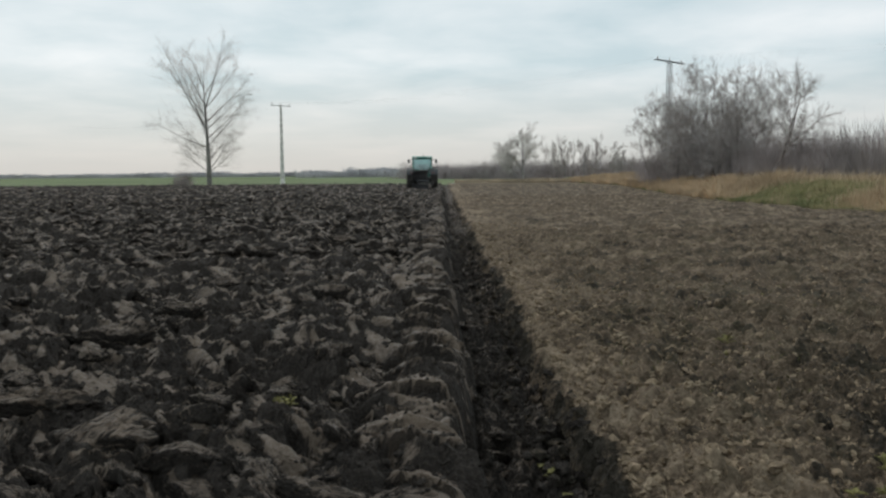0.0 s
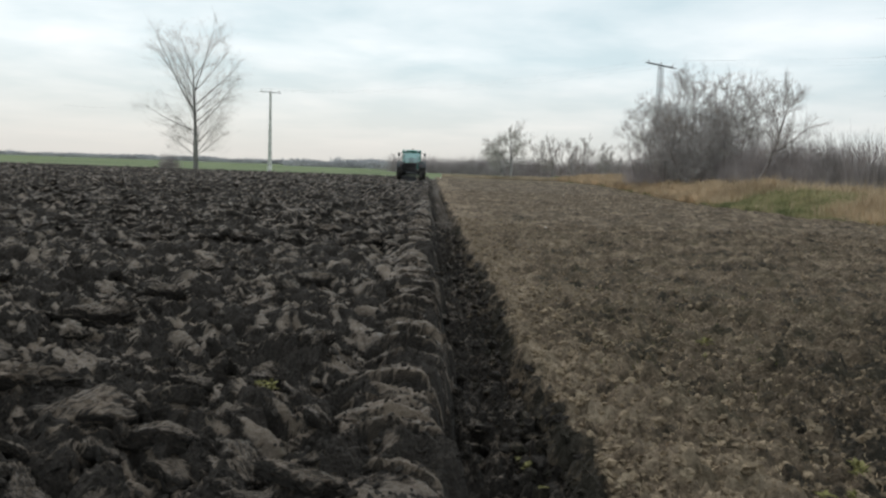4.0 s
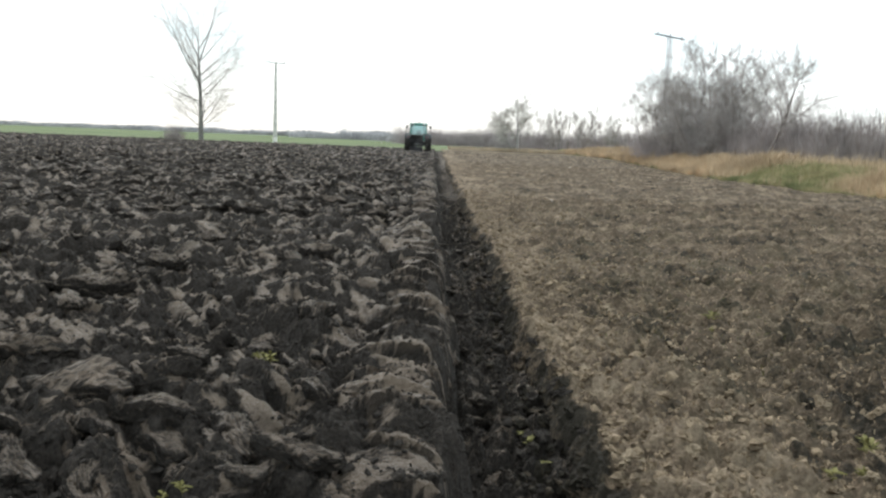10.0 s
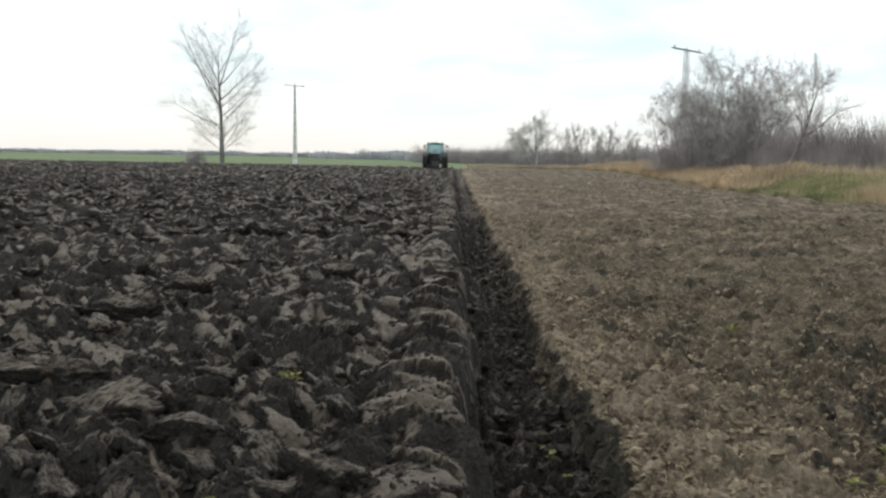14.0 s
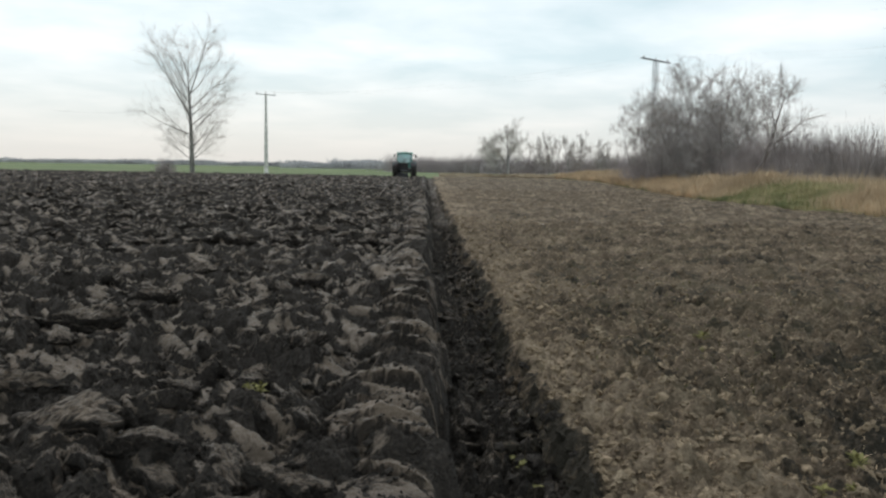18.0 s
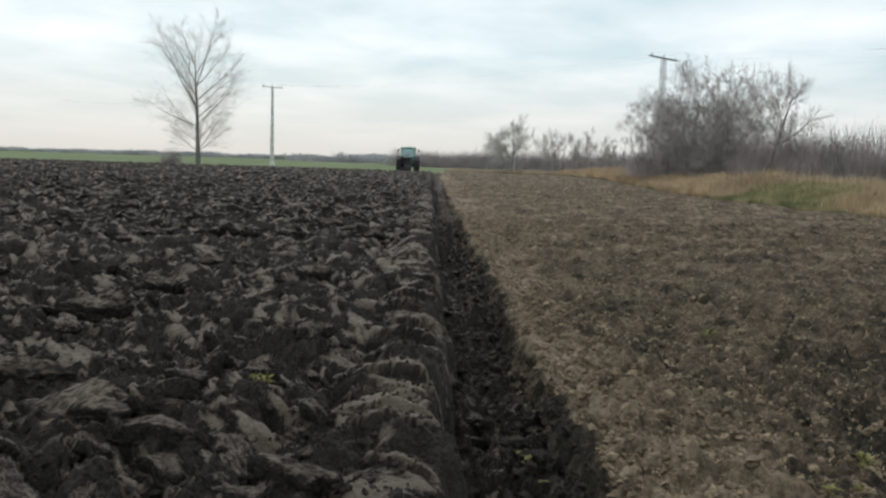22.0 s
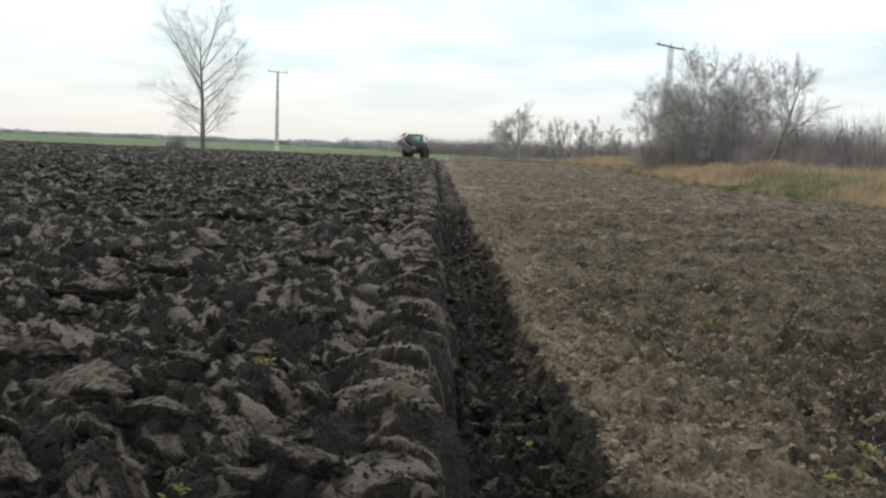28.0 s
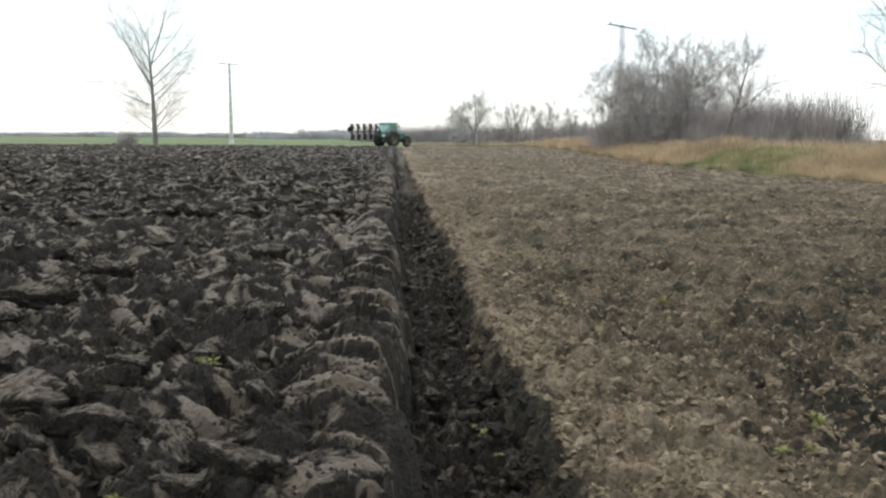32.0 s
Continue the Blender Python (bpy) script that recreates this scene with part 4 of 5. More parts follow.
shoots("hedge", [(25.5, 62), (27.5, 57), (29.9, 51.3)], 5200, 4.4, 0.9, "dense purple-brown leafless hedge with upright shoots", 51, M_BRUSH, 0.010, 5, low=0.55)
shoots("undergrowth", [(22.3, 83), (23.2, 75), (24.6, 69.5), (27.3, 65)], 5200, 4.0, 0.9, "leafless undergrowth filling the thicket", 52, M_BRUSH, 0.011, 5, low=0.4)
shoots("brushwood", [(26, 100), (34, 80), (40, 62), (48, 55)], 1800, 2.6, 2.2, "brown brushwood behind the hedge", 53, M_BRUSH, 0.018, 3, low=0.4)
shoots("edge_shrub", [(-35.6, 111), (-34.2, 111)], 260, 2.3, 0.5, "leafless shrub at the foot of the poplar", 54, M_BRUSH, 0.02, 4, "shrub", low=0.4)
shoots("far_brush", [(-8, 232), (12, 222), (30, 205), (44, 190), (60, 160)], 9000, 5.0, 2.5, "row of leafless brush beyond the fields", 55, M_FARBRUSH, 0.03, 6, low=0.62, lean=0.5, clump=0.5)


def far_woods(name, x0, x1, y, height, count, seed, label):
    """A far line of bare woods: many upright ragged tufts of branches."""
    rng = random.Random(seed)
    vs, fs = [], []
    for _ in range(count):
        x = rng.uniform(x0, x1)
        yy = y + rng.uniform(-25, 25)
        env = 0.55 + 0.45 * noise.noise(Vector((x * 0.012, seed * 3.1, 0))) + 0.25 * noise.noise(Vector((x * 0.05, seed, 2)))
        h = height * max(0.25, env) * rng.uniform(0.75, 1.0)
        for _ in range(7):
            a = Vector((x + rng.gauss(0, h * 0.25), yy, 0.0))
            d = Vector((rng.gauss(0, 0.5), rng.gauss(0, 0.2), 1))
            tube(vs, fs, limb_path(rng, a, d, h * rng.uniform(0.7, 1.05), 3, 0.0, 0.25), h * 0.06, h * 0.035, 3)
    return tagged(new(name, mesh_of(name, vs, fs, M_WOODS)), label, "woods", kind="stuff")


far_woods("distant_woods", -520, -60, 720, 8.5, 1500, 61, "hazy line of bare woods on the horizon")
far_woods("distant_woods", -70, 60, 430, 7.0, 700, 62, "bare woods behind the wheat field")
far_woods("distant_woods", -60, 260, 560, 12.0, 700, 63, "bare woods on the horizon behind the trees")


# ---- power line ----
def concrete_pole():
    root = tagged(new("power_pole"), "tapered concrete power pole with a steel crossarm", "power pole", "power line poles")
    root.location = (-23.4, 122.8, 0.0)
    bm = bmesh.new()
    rod(bm, (0, 0, 0), (0, 0, 12.2), 0.33, 0.16, 10)
    part("shaft", bm, M_CONCRETE, root)
    part("painted_foot", rod(bmesh.new(), (0, 0, 0.02), (0, 0, 1.1), 0.345, 0.33, 10), M_LIMEWASH, root, "whitewashed foot of the pole")
    bm = bmesh.new()
    box(bm, 0, 0, 12.1, 3.5, 0.12, 0.10, 0.02)
    part("crossarm", bm, M_STEEL, root)
    for x in (-1.5, 0.0, 1.5):
        bm = bmesh.new()
        rod(bm, (x, 0, 12.15), (x, 0, 12.3), 0.02, 0.02, 6)
        rod(bm, (x, 0, 12.28), (x, 0, 12.5), 0.05, 0.03, 8)
        part("insulator", bm, M_GLASSY, root)
    root.rotation_euler = (0, 0, radians(42))
    return root


def lattice_mast():
    root = tagged(new("power_mast"), "narrow steel lattice power mast with a wide crossarm", "power pole", "power line poles")
    root.location = (22.56, 77.9, 0.1)
    w0, w1, h = 0.24, 0.17, 12.1
    for sx in (-1, 1):
        for sy in (-1, 1):
            part("leg", rod(bmesh.new(), (sx * w0, sy * w0, -0.2), (sx * w1, sy * w1, h), 0.034, 0.028, 5), M_STEEL, root)
    for k in range(16):
        z0, z1 = h * k / 16, h * (k + 1) / 16
        a, b = w0 + (w1 - w0) * k / 16, w0 + (w1 - w0) * (k + 1) / 16
        s = 1 if k % 2 else -1
        bm = bmesh.new()
        for y in (-1, 1):
            rod(bm, (-s * a, y * a, z0), (s * b, y * b, z1), 0.013, 0.013, 4)
            rod(bm, (y * a, -s * a, z0), (y * b, s * b, z1), 0.013, 0.013, 4)
        part("brace", bm, M_STEEL, root)
    bm = bmesh.new()
    box(bm, 0, -0.12, h + 0.03, 5.0, 0.07, 0.09, 0.012)
    box(bm, 0, 0.12, h + 0.03, 5.0, 0.07, 0.09, 0.012)
    part("crossarm", bm, M_STEEL, root)
    for x in (-2.1, 0.0, 2.1):
        bm = bmesh.new()
        rod(bm, (x, 0, h + 0.05), (x, 0, h + 0.2), 0.02, 0.02, 6)
        rod(bm, (x, 0, h + 0.16), (x, 0, h + 0.34), 0.045, 0.03, 8)
        part("insulator", bm, M_GLASSY, root)
    root.rotation_euler = (0, 0, radians(42))
    return root


def wires():
    """Three wires slung from arm to arm, and on from the mast past the hedge."""
    root = tagged(new("power_wires"), "three thin sagging wires of the power line", "wires")
    ca, sa = math.cos(radians(42)), math.sin(radians(42))
    for arm, arm_m in ((-1.5, -2.1), (0.0, 0.0), (1.5, 2.1)):
        p = Vector((-23.4 + arm * ca, 122.8 + arm * sa, 12.5))
        m = Vector((22.56 + arm_m * ca, 77.9 + arm_m * sa, 12.5))
        far = p + (p - m) * 1.2
        on = m + (m - p) * 1.0
        for a, b, sag in ((far, p, 1.6), (p, m, 1.3), (m, on, 1.3)):
            pts = [a.lerp(b, k / 16) - Vector((0, 0, sag * 4 * (k / 16) * (1 - k / 16))) for k in range(17)]
            vs, fs = [], []
            tube(vs, fs, pts, 0.003, 0.003, 4)
            kid("wire", mesh_of("wire", vs, fs, M_STEEL), root)


concrete_pole()
lattice_mast()
wires()


# ---- tractor and plough ----
def wheel(parent, name, x, y, r, w, lugs):
    root = new(name)
    root.parent = parent
    root.location = (x, y, r)
    # tyre: a lathe profile round the axle, which lies along x
    prof = [(-0.5, 0.62), (-0.5, 0.86), (-0.42, 0.955), (-0.2, 0.985), (0.2, 0.985), (0.42, 0.955), (0.5, 0.86), (0.5, 0.62)]
    vs, fs, n = [], [], 36
    for k in range(n):
        a = 2 * math.pi * k / n
        for u, v in prof:
            vs.append((u * w, math.cos(a) * v * r * 0.975, math.sin(a) * v * r * 0.975))
    for k in range(n):
        for j in range(len(prof) - 1):
            q = (k + 1) % n
            fs.append((k * 8 + j, k * 8 + j + 1, q * 8 + j + 1, q * 8 + j))
    tyre = kid("tyre", mesh_of("tyre", vs, fs, M_RUBBER, smooth=True), root)
    bm = bmesh.new()
    for k in range(lugs):
        for s in (-1, 1):
            m = Matrix.Rotation(2 * math.pi * (k + 0.5 * (s > 0)) / lugs, 4, "X") @ Matrix.Translation((s * w * 0.24, 0, r * 0.965)) @ Matrix.Rotation(s * 0.7, 4, "Z")
            box(bm, 0, 0, 0, w * 0.56, r * 0.07, r * 0.07, 0, m)
    part("tread", bm, M_RUBBER, tyre)
    rv, rf = [], []
    rp = [(-0.42, 0.64), (-0.36, 0.60), (-0.30, 0.45), (-0.12, 0.36), (-0.10, 0.14), (-0.22, 0.12), (-0.22, 0.0)]
    rp = [(s * u, v) for s in (1,) for u, v in rp] if x < 0 else [(-u, v) for u, v in rp]
    for k in range(n):
        a = 2 * math.pi * k / n
        for u, v in rp:
            rv.append((u * w, math.cos(a) * v * r, math.sin(a) * v * r))
    for k in range(n):
        q = (k + 1) % n
        for j in range(len(rp) - 1):
            rf.append((k * 7 + j, k * 7 + j + 1, q * 7 + j + 1, q * 7 + j))
    rim = kid("rim", mesh_of("rim", rv, rf, M_RIM, smooth=True), root, label="yellow steel rim")
    bm = bmesh.new()
    for k in range(8):
        a = 2 * math.pi * k / 8
        rod(bm, (math.copysign(0.08 * w, x), math.cos(a) * 0.2 * r, math.sin(a) * 0.2 * r), (math.copysign(0.15 * w, x), math.cos(a) * 0.2 * r, math.sin(a) * 0.2 * r), 0.018, 0.018, 6)
    part("wheel_nuts", bm, M_STEEL, rim)
    return root


def pane(parent, corners, name="window"):
    """A glass pane with thickness between four corners."""
    c = [Vector(p) for p in corners]
    nrm = (c[1] - c[0]).cross(c[3] - c[0]).normalized() * 0.012
    vs = [p + nrm for p in c] + [p - nrm for p in c]
    fs = [(0, 1, 2, 3), (7, 6, 5, 4)] + [(k, k + 4, (k + 1) % 4 + 4, (k + 1) % 4) for k in range(4)]
    ob = kid(name, mesh_of(name, vs, fs, M_GLASS), parent)
    ob.visible_shadow = False
    return ob


def tractor():
    root = tagged(new("tractor"), "green farm tractor with a cab pulling a reversible plough", "tractor")
    # chassis and transmission
    bm = bmesh.new()
    box(bm, 0, 1.2, 0.85, 0.62, 3.6, 0.5, 0.05)
    box(bm, 0, 0.0, 0.92, 0.9, 0.9, 0.62, 0.06)
    rod(bm, (-1.0, 0, 0.92), (1.0, 0, 0.92), 0.16, 0.16, 12)
    box(bm, 0, 2.75, 0.72, 1.7, 0.24, 0.24, 0.03)
    part("chassis", bm, M_BLACK, root)
    # bonnet, sloping to the front
    bm = bmesh.new()
    box(bm, 0, 0, 0, 0.82, 2.35, 0.86, 0.10)
    for v in bm.verts:
        k = (v.co.y + 1.175) / 2.35
        v.co.z -= 0.16 * k * (v.co.z > 0)
        v.co.x *= 1 - 0.12 * k
    bmesh.ops.translate(bm, vec=(0, 2.45, 1.52), verts=bm.verts[:])
    hood = part("bonnet", bm, M_PAINT, root)
    for s in (-1, 1):
        bm = bmesh.new()
        for k in range(6):
            box(bm, s * 0.385, 2.1 + k * 0.2, 1.48, 0.03, 0.12, 0.34, 0.005)
        part("side_grille", bm, M_BLACK, hood)
        part("headlamp", box(bmesh.new(), s * 0.22, 3.635, 1.55, 0.2, 0.04, 0.14, 0.01), M_WHITE, hood)
    part("front_grille", box(bmesh.new(), 0, 3.63, 1.28, 0.5, 0.05, 0.3, 0.01), M_BLACK, hood)
    bm = bmesh.new()
    for k in range(5):
        box(bm, 0, 3.95, 0.75, 0.09, 0.42, 0.42, 0.03, Matrix.Translation((-0.3 + 0.15 * k, 0, 0)))
    part("front_weights", bm, M_BLACK, root)
    rod_bm = rod(bmesh.new(), (0.56, 1.42, 1.3), (0.56, 1.42, 2.75), 0.06, 0.06, 10)
    part("exhaust_pipe", rod_bm, M_STEEL, root)
    # cab
    cab = part("cab_floor", box(bmesh.new(), 0, 0.45, 1.28, 1.5, 1.6, 0.22, 0.04), M_PAINT, root)
    corners = {}
    for sx in (-1, 1):
        for name, y0, y1, w0, w1 in (("rear", -0.34, -0.28, 0.80, 0.86), ("mid", 0.25, 0.28, 0.84, 0.86), ("front", 1.18, 1.05, 0.66, 0.78)):
            a, b = Vector((sx * w0, y0, 1.38)), Vector((sx * w1, y1, 2.80))
            corners[sx, name] = (a, b)
            part("cab_pillar", rod(bmesh.new(), a, b, 0.055, 0.05, 6), M_PAINT, root)
    for sx in (-1, 1):
        for n0, n1 in (("rear", "mid"), ("mid", "front")):
            pane(root, (corners[sx, n0][0], corners[sx, n1][0], corners[sx, n1][1], corners[sx, n0][1]), "side_window")
    pane(root, (corners[-1, "rear"][0], corners[1, "rear"][0], corners[1, "rear"][1], corners[-1, "rear"][1]), "rear_window")
    pane(root, (corners[-1, "front"][0], corners[1, "front"][0], corners[1, "front"][1], corners[-1, "front"][1]), "windscreen")
    for n0 in ("rear", "front"):
        for e in (0, 1):
            part("window_rail", rod(bmesh.new(), corners[-1, n0][e], corners[1, n0][e], 0.05, 0.05, 6), M_PAINT, root)
    part("rear_panel", box(bmesh.new(), 0, -0.36, 1.60, 1.56, 0.05, 0.46, 0.02), M_PAINT, root)
    roof = part("cab_roof", box(bmesh.new(), 0, 0.42, 2.92, 1.86, 1.75, 0.22, 0.08), M_ROOF, root, "rounded green cab roof")
    for s in (-1, 1):
        part("work_lamp", box(bmesh.new(), s * 0.62, -0.49, 2.93, 0.22, 0.08, 0.12, 0.02), M_WHITE, roof)
    rod_bm = rod(bmesh.new(), (0.1, 0.2, 3.02), (0.1, 0.2, 3.16), 0.07, 0.05, 10)
    part("beacon", rod_bm, M_RIM, roof, "amber beacon")
    bm = bmesh.new()
    box(bm, 0, 0.25, 1.62, 0.52, 0.5, 0.14, 0.05)
    box(bm, 0, 0.02, 1.98, 0.5, 0.14, 0.62, 0.05)
    part("driver_seat", bm, M_BLACK, root)
    bm = bmesh.new()
    rod(bm, (0, 0.95, 1.4), (0, 0.75, 1.95), 0.035, 0.035, 8)
    rod(bm, (-0.2, 0.75, 1.97), (0.2, 0.75, 1.97), 0.02, 0.02, 6)
    part("steering_column", bm, M_BLACK, root)
    for s in (-1, 1):
        # mirror on its arm
        arm = part("mirror_arm", rod(bmesh.new(), (s * 0.84, 0.95, 2.72), (s * 1.27, 0.95, 2.75), 0.022, 0.022, 6), M_BLACK, root)
        part("mirror", box(bmesh.new(), s * 1.28, 0.95, 2.60, 0.2, 0.08, 0.34, 0.03), M_BLACK, arm)
        # mudguard arching over the rear wheel
        vs, fs, n = [], [], 14
        for k in range(n + 1):
            a = radians(15 + 140 * k / n)
            for u in (0.66, 1.42):
                for rr in (1.02, 1.06):
                    vs.append((s * u, math.cos(a) * rr, 0.92 + math.sin(a) * rr))
        for k in range(n):
            b = k * 4
            fs += [(b, b + 2, b + 6, b + 4), (b + 1, b + 5, b + 7, b + 3), (b, b + 4, b + 5, b + 1), (b + 2, b + 3, b + 7, b + 6)]
        fs += [(0, 1, 3, 2), (n * 4, n * 4 + 2, n * 4 + 3, n * 4 + 1)]
        guard = kid("mudguard", mesh_of("mudguard", vs, fs, M_BLACK), root)
        part("tail_lamp", box(bmesh.new(), s * 1.0, -0.86, 1.50, 0.26, 0.06, 0.12, 0.02), M_LAMP, guard, "red tail lamp")
        bm = bmesh.new()
        for k in range(3):
            box(bm, s * 0.92, 1.0, 0.55 + 0.28 * k, 0.34, 0.26, 0.04, 0.01)
        box(bm, s * 0.78, 1.0, 0.85, 0.03, 0.22, 0.8, 0.01)
        part("step", bm, M_BLACK, root)
        # lower link
        part("lower_link", rod(bmesh.new(), (s * 0.35, -0.3, 0.6), (s * 0.45, -1.25, 0.62), 0.05, 0.05, 8), M_BLACK, root)
    part("fuel_tank", box(bmesh.new(), -0.62, 1.35, 0.8, 0.4, 0.9, 0.5, 0.06), M_BLACK, root)
    part("rear_plate", box(bmesh.new(), 0.05, -0.55, 1.42, 0.42, 0.03, 0.26, 0.01), M_WHITE, root, "blank white rear plate")
    rear = [wheel(root, "rear_wheel", s * 1.10, 0.0, 0.92, 0.64, 20) for s in (-1, 1)]
    front = [wheel(root, "front_wheel", s * 1.02, 2.75, 0.70, 0.50, 18) for s in (-1, 1)]
    return root, rear, front


def plough_body(parent, x, y, up):
    """One plough bottom: leg, curved mouldboard and share. up: 1 over the beam, -1 below it."""
    leg = part("plough_leg", box(bmesh.new(), x, y, up * 0.40, 0.10, 0.22, 0.74, 0.02), M_PLOUGH, parent)
    vs, fs, n, m = [], [], 8, 5
    for i in range(n + 1):
        u = i / n
        for j in range(m + 1):
            v = j / m
            px = x + 0.12 - 0.50 * u - 0.12 * v * u - 0.12 * math.sin(v * 2.6)
            py = y + 0.42 - 1.05 * u + 0.10 * v
            pz = up * (0.97 - 0.70 * v - 0.05 * u)
            vs += [(px, py, pz), (px + 0.02, py - 0.02, pz)]
    w = (m + 1) * 2
    for i in range(n):
        for j in range(m):
            a = i * w + j * 2
            fs += [(a, a + 2, a + w + 2, a + w), (a + 1, a + w + 1, a + w + 3, a + 3)]
    for i in range(n):
        a = i * w
        fs += [(a, a + w, a + w + 1, a + 1), (a + 2 * m, a + 2 * m + 1, a + w + 2 * m + 1, a + w + 2 * m)]
    kid("mouldboard", mesh_of("mouldboard", vs, fs, M_PLOUGH, smooth=True), leg, label="curved steel mouldboard worn bright")
    part("share", box(bmesh.new(), 0, 0, 0, 0.09, 0.55, 0.05, 0.01, Matrix.Translation((x + 0.02, y + 0.20, up * 0.95)) @ Matrix.Rotation(0.45, 4, "Z")), M_PLOUGH, leg)


def plough(parent):
    """A five-furrow reversible plough; its turning axis is the origin's y axis."""
    root = new("plough")
    root.parent = parent
    root["label"] = "five-furrow reversible plough with mouldboards above and below"
    bm = bmesh.new()
    rod(bm, (0, -0.1, 0), (0, -0.75, 0), 0.13, 0.13, 12)
    box(bm, 0, -0.12, 0.0, 0.9, 0.14, 0.2, 0.02)
    box(bm, 0, -0.12, 0.3, 0.16, 0.14, 0.7, 0.02)
    part("headstock", bm, M_BLACK, root)
    a, b = Vector((-0.35, -0.8, 0)), Vector((0.58, -4.5, 0))
    d = b - a
    bm = bmesh.new()
    box(bm, 0, 0, 0, 0.13, d.length + 0.3, 0.13, 0.02, Matrix.Translation((a + b) / 2) @ d.to_track_quat("Y", "Z").to_matrix().to_4x4())
    part("beam", bm, M_BLACK, root)
    part("headstock_arm", rod(bmesh.new(), (0, -0.7, 0), a.lerp(b, 0.12), 0.08, 0.08, 8), M_BLACK, root)
    for k in range(5):
        p = a.lerp(b, 0.04 + 0.23 * k)
        for up in (1, -1):
            plough_body(root, p.x, p.y, up)
    w = new("depth_wheel")
    w.parent = root
    w.location = (0.95, -4.2, -0.32)
    vs, fs = [], []
    pts = [Vector((0, math.cos(t) * 0.27, math.sin(t) * 0.27)) for t in [2 * math.pi * k / 20 for k in range(21)]]
    tube(vs, fs, pts, 0.08, 0.08, 8)
    kid("tyre", mesh_of("tyre", vs, fs, M_RUBBER, smooth=True), w)
    part("rim", rod(bmesh.new(), (-0.05, 0, 0), (0.05, 0, 0), 0.22, 0.22, 16), M_BLACK, w)
    part("depth_wheel_arm", rod(bmesh.new(), (0.50, -4.05, 0), (0.88, -4.2, -0.32), 0.04, 0.04, 6), M_BLACK, root)
    return root


TRACTOR, REAR, FRONT = tractor()
PLOUGH = plough(TRACTOR)
TRACTOR.scale = (1.05, 1.05, 1.05)


# ---- clods, crumbs, plants ----
def clod_mesh(seed, sub=4):
    """A broken slab of soil: a shingled smooth cut face, torn sides."""
    rng = random.Random(seed)
    bm = bmesh.new()
    bmesh.ops.create_icosphere(bm, subdivisions=sub, radius=1.0)
    sx, sy, th, thin = rng.uniform(0.85, 1.1), rng.uniform(0.34, 0.52), rng.uniform(0.20, 0.34), rng.uniform(0.15, 0.45)
    o = Vector((rng.uniform(0, 50), rng.uniform(0, 50), 0))
    bow, twist, ledges = rng.uniform(-0.05, 0.30), rng.uniform(-0.3, 0.3), rng.uniform(2.0, 4.0)
    for v in bm.verts:
        c = v.co
        c = c / max(1e-6, (abs(c.x) ** 6 + abs(c.y) ** 6 + abs(c.z) ** 6) ** (1 / 6))
        w = 1 + 0.42 * noise.noise(Vector((c.x, c.y, 0)) * 1.2 + o) + 0.16 * noise.noise(Vector((c.x, c.y, 0)) * 4 + o)
        side = 1 - max(0.0, c.z) ** 3
        rough = noise.noise(c * 2.6 + o) * 0.28 + noise.noise(c * 7.0 + o) * 0.24
        q = c.y * ledges + 0.5 * c.x + 0.8 * noise.noise(c * 1.8 + o)
        saw = (q - math.floor(q)) ** 2 * 0.10 * (c.z > 0)
        z = c.z * th - bow * c.x * c.x + twist * c.x * c.y + 0.10 * noise.noise(c * 1.3 + o) - saw
        v.co = Vector((c.x * sx * w * (1 + rough * side), c.y * sy * w * (1 - thin * c.x) * (1 + rough * side), z + rough * 0.5 * side + 0.06 * noise.noise(c * 5 + o) + 0.05 * noise.noise(Vector((c.x * 5, c.y * 14, c.z)) + o)))
    bm.normal_update()
    me = bpy.data.meshes.new("clod")
    # upward cut faces pale, torn sides dark: some top light is in the colour
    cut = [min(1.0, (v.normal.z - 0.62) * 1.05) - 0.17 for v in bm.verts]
    flat = [f.normal.z > 0.6 for f in bm.faces]
    lay = [k for v in bm.verts for k in (v.co.x * 0.24 + v.co.y * 0.22, v.co.y * 0.24 - v.co.x * 0.12, seed)]
    bm.to_mesh(me)
    bm.free()
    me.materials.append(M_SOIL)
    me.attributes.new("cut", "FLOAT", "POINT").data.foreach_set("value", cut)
    me.attributes.new("lay", "FLOAT_VECTOR", "POINT").data.foreach_set("vector", lay)
    me.polygons.foreach_set("use_smooth", flat)
    return me


CLODS = [clod_mesh(200 + k) for k in range(14)]


def soil_height(x, y):
    return float(ploughed(np.array([x]), np.array([y]))[0][0])


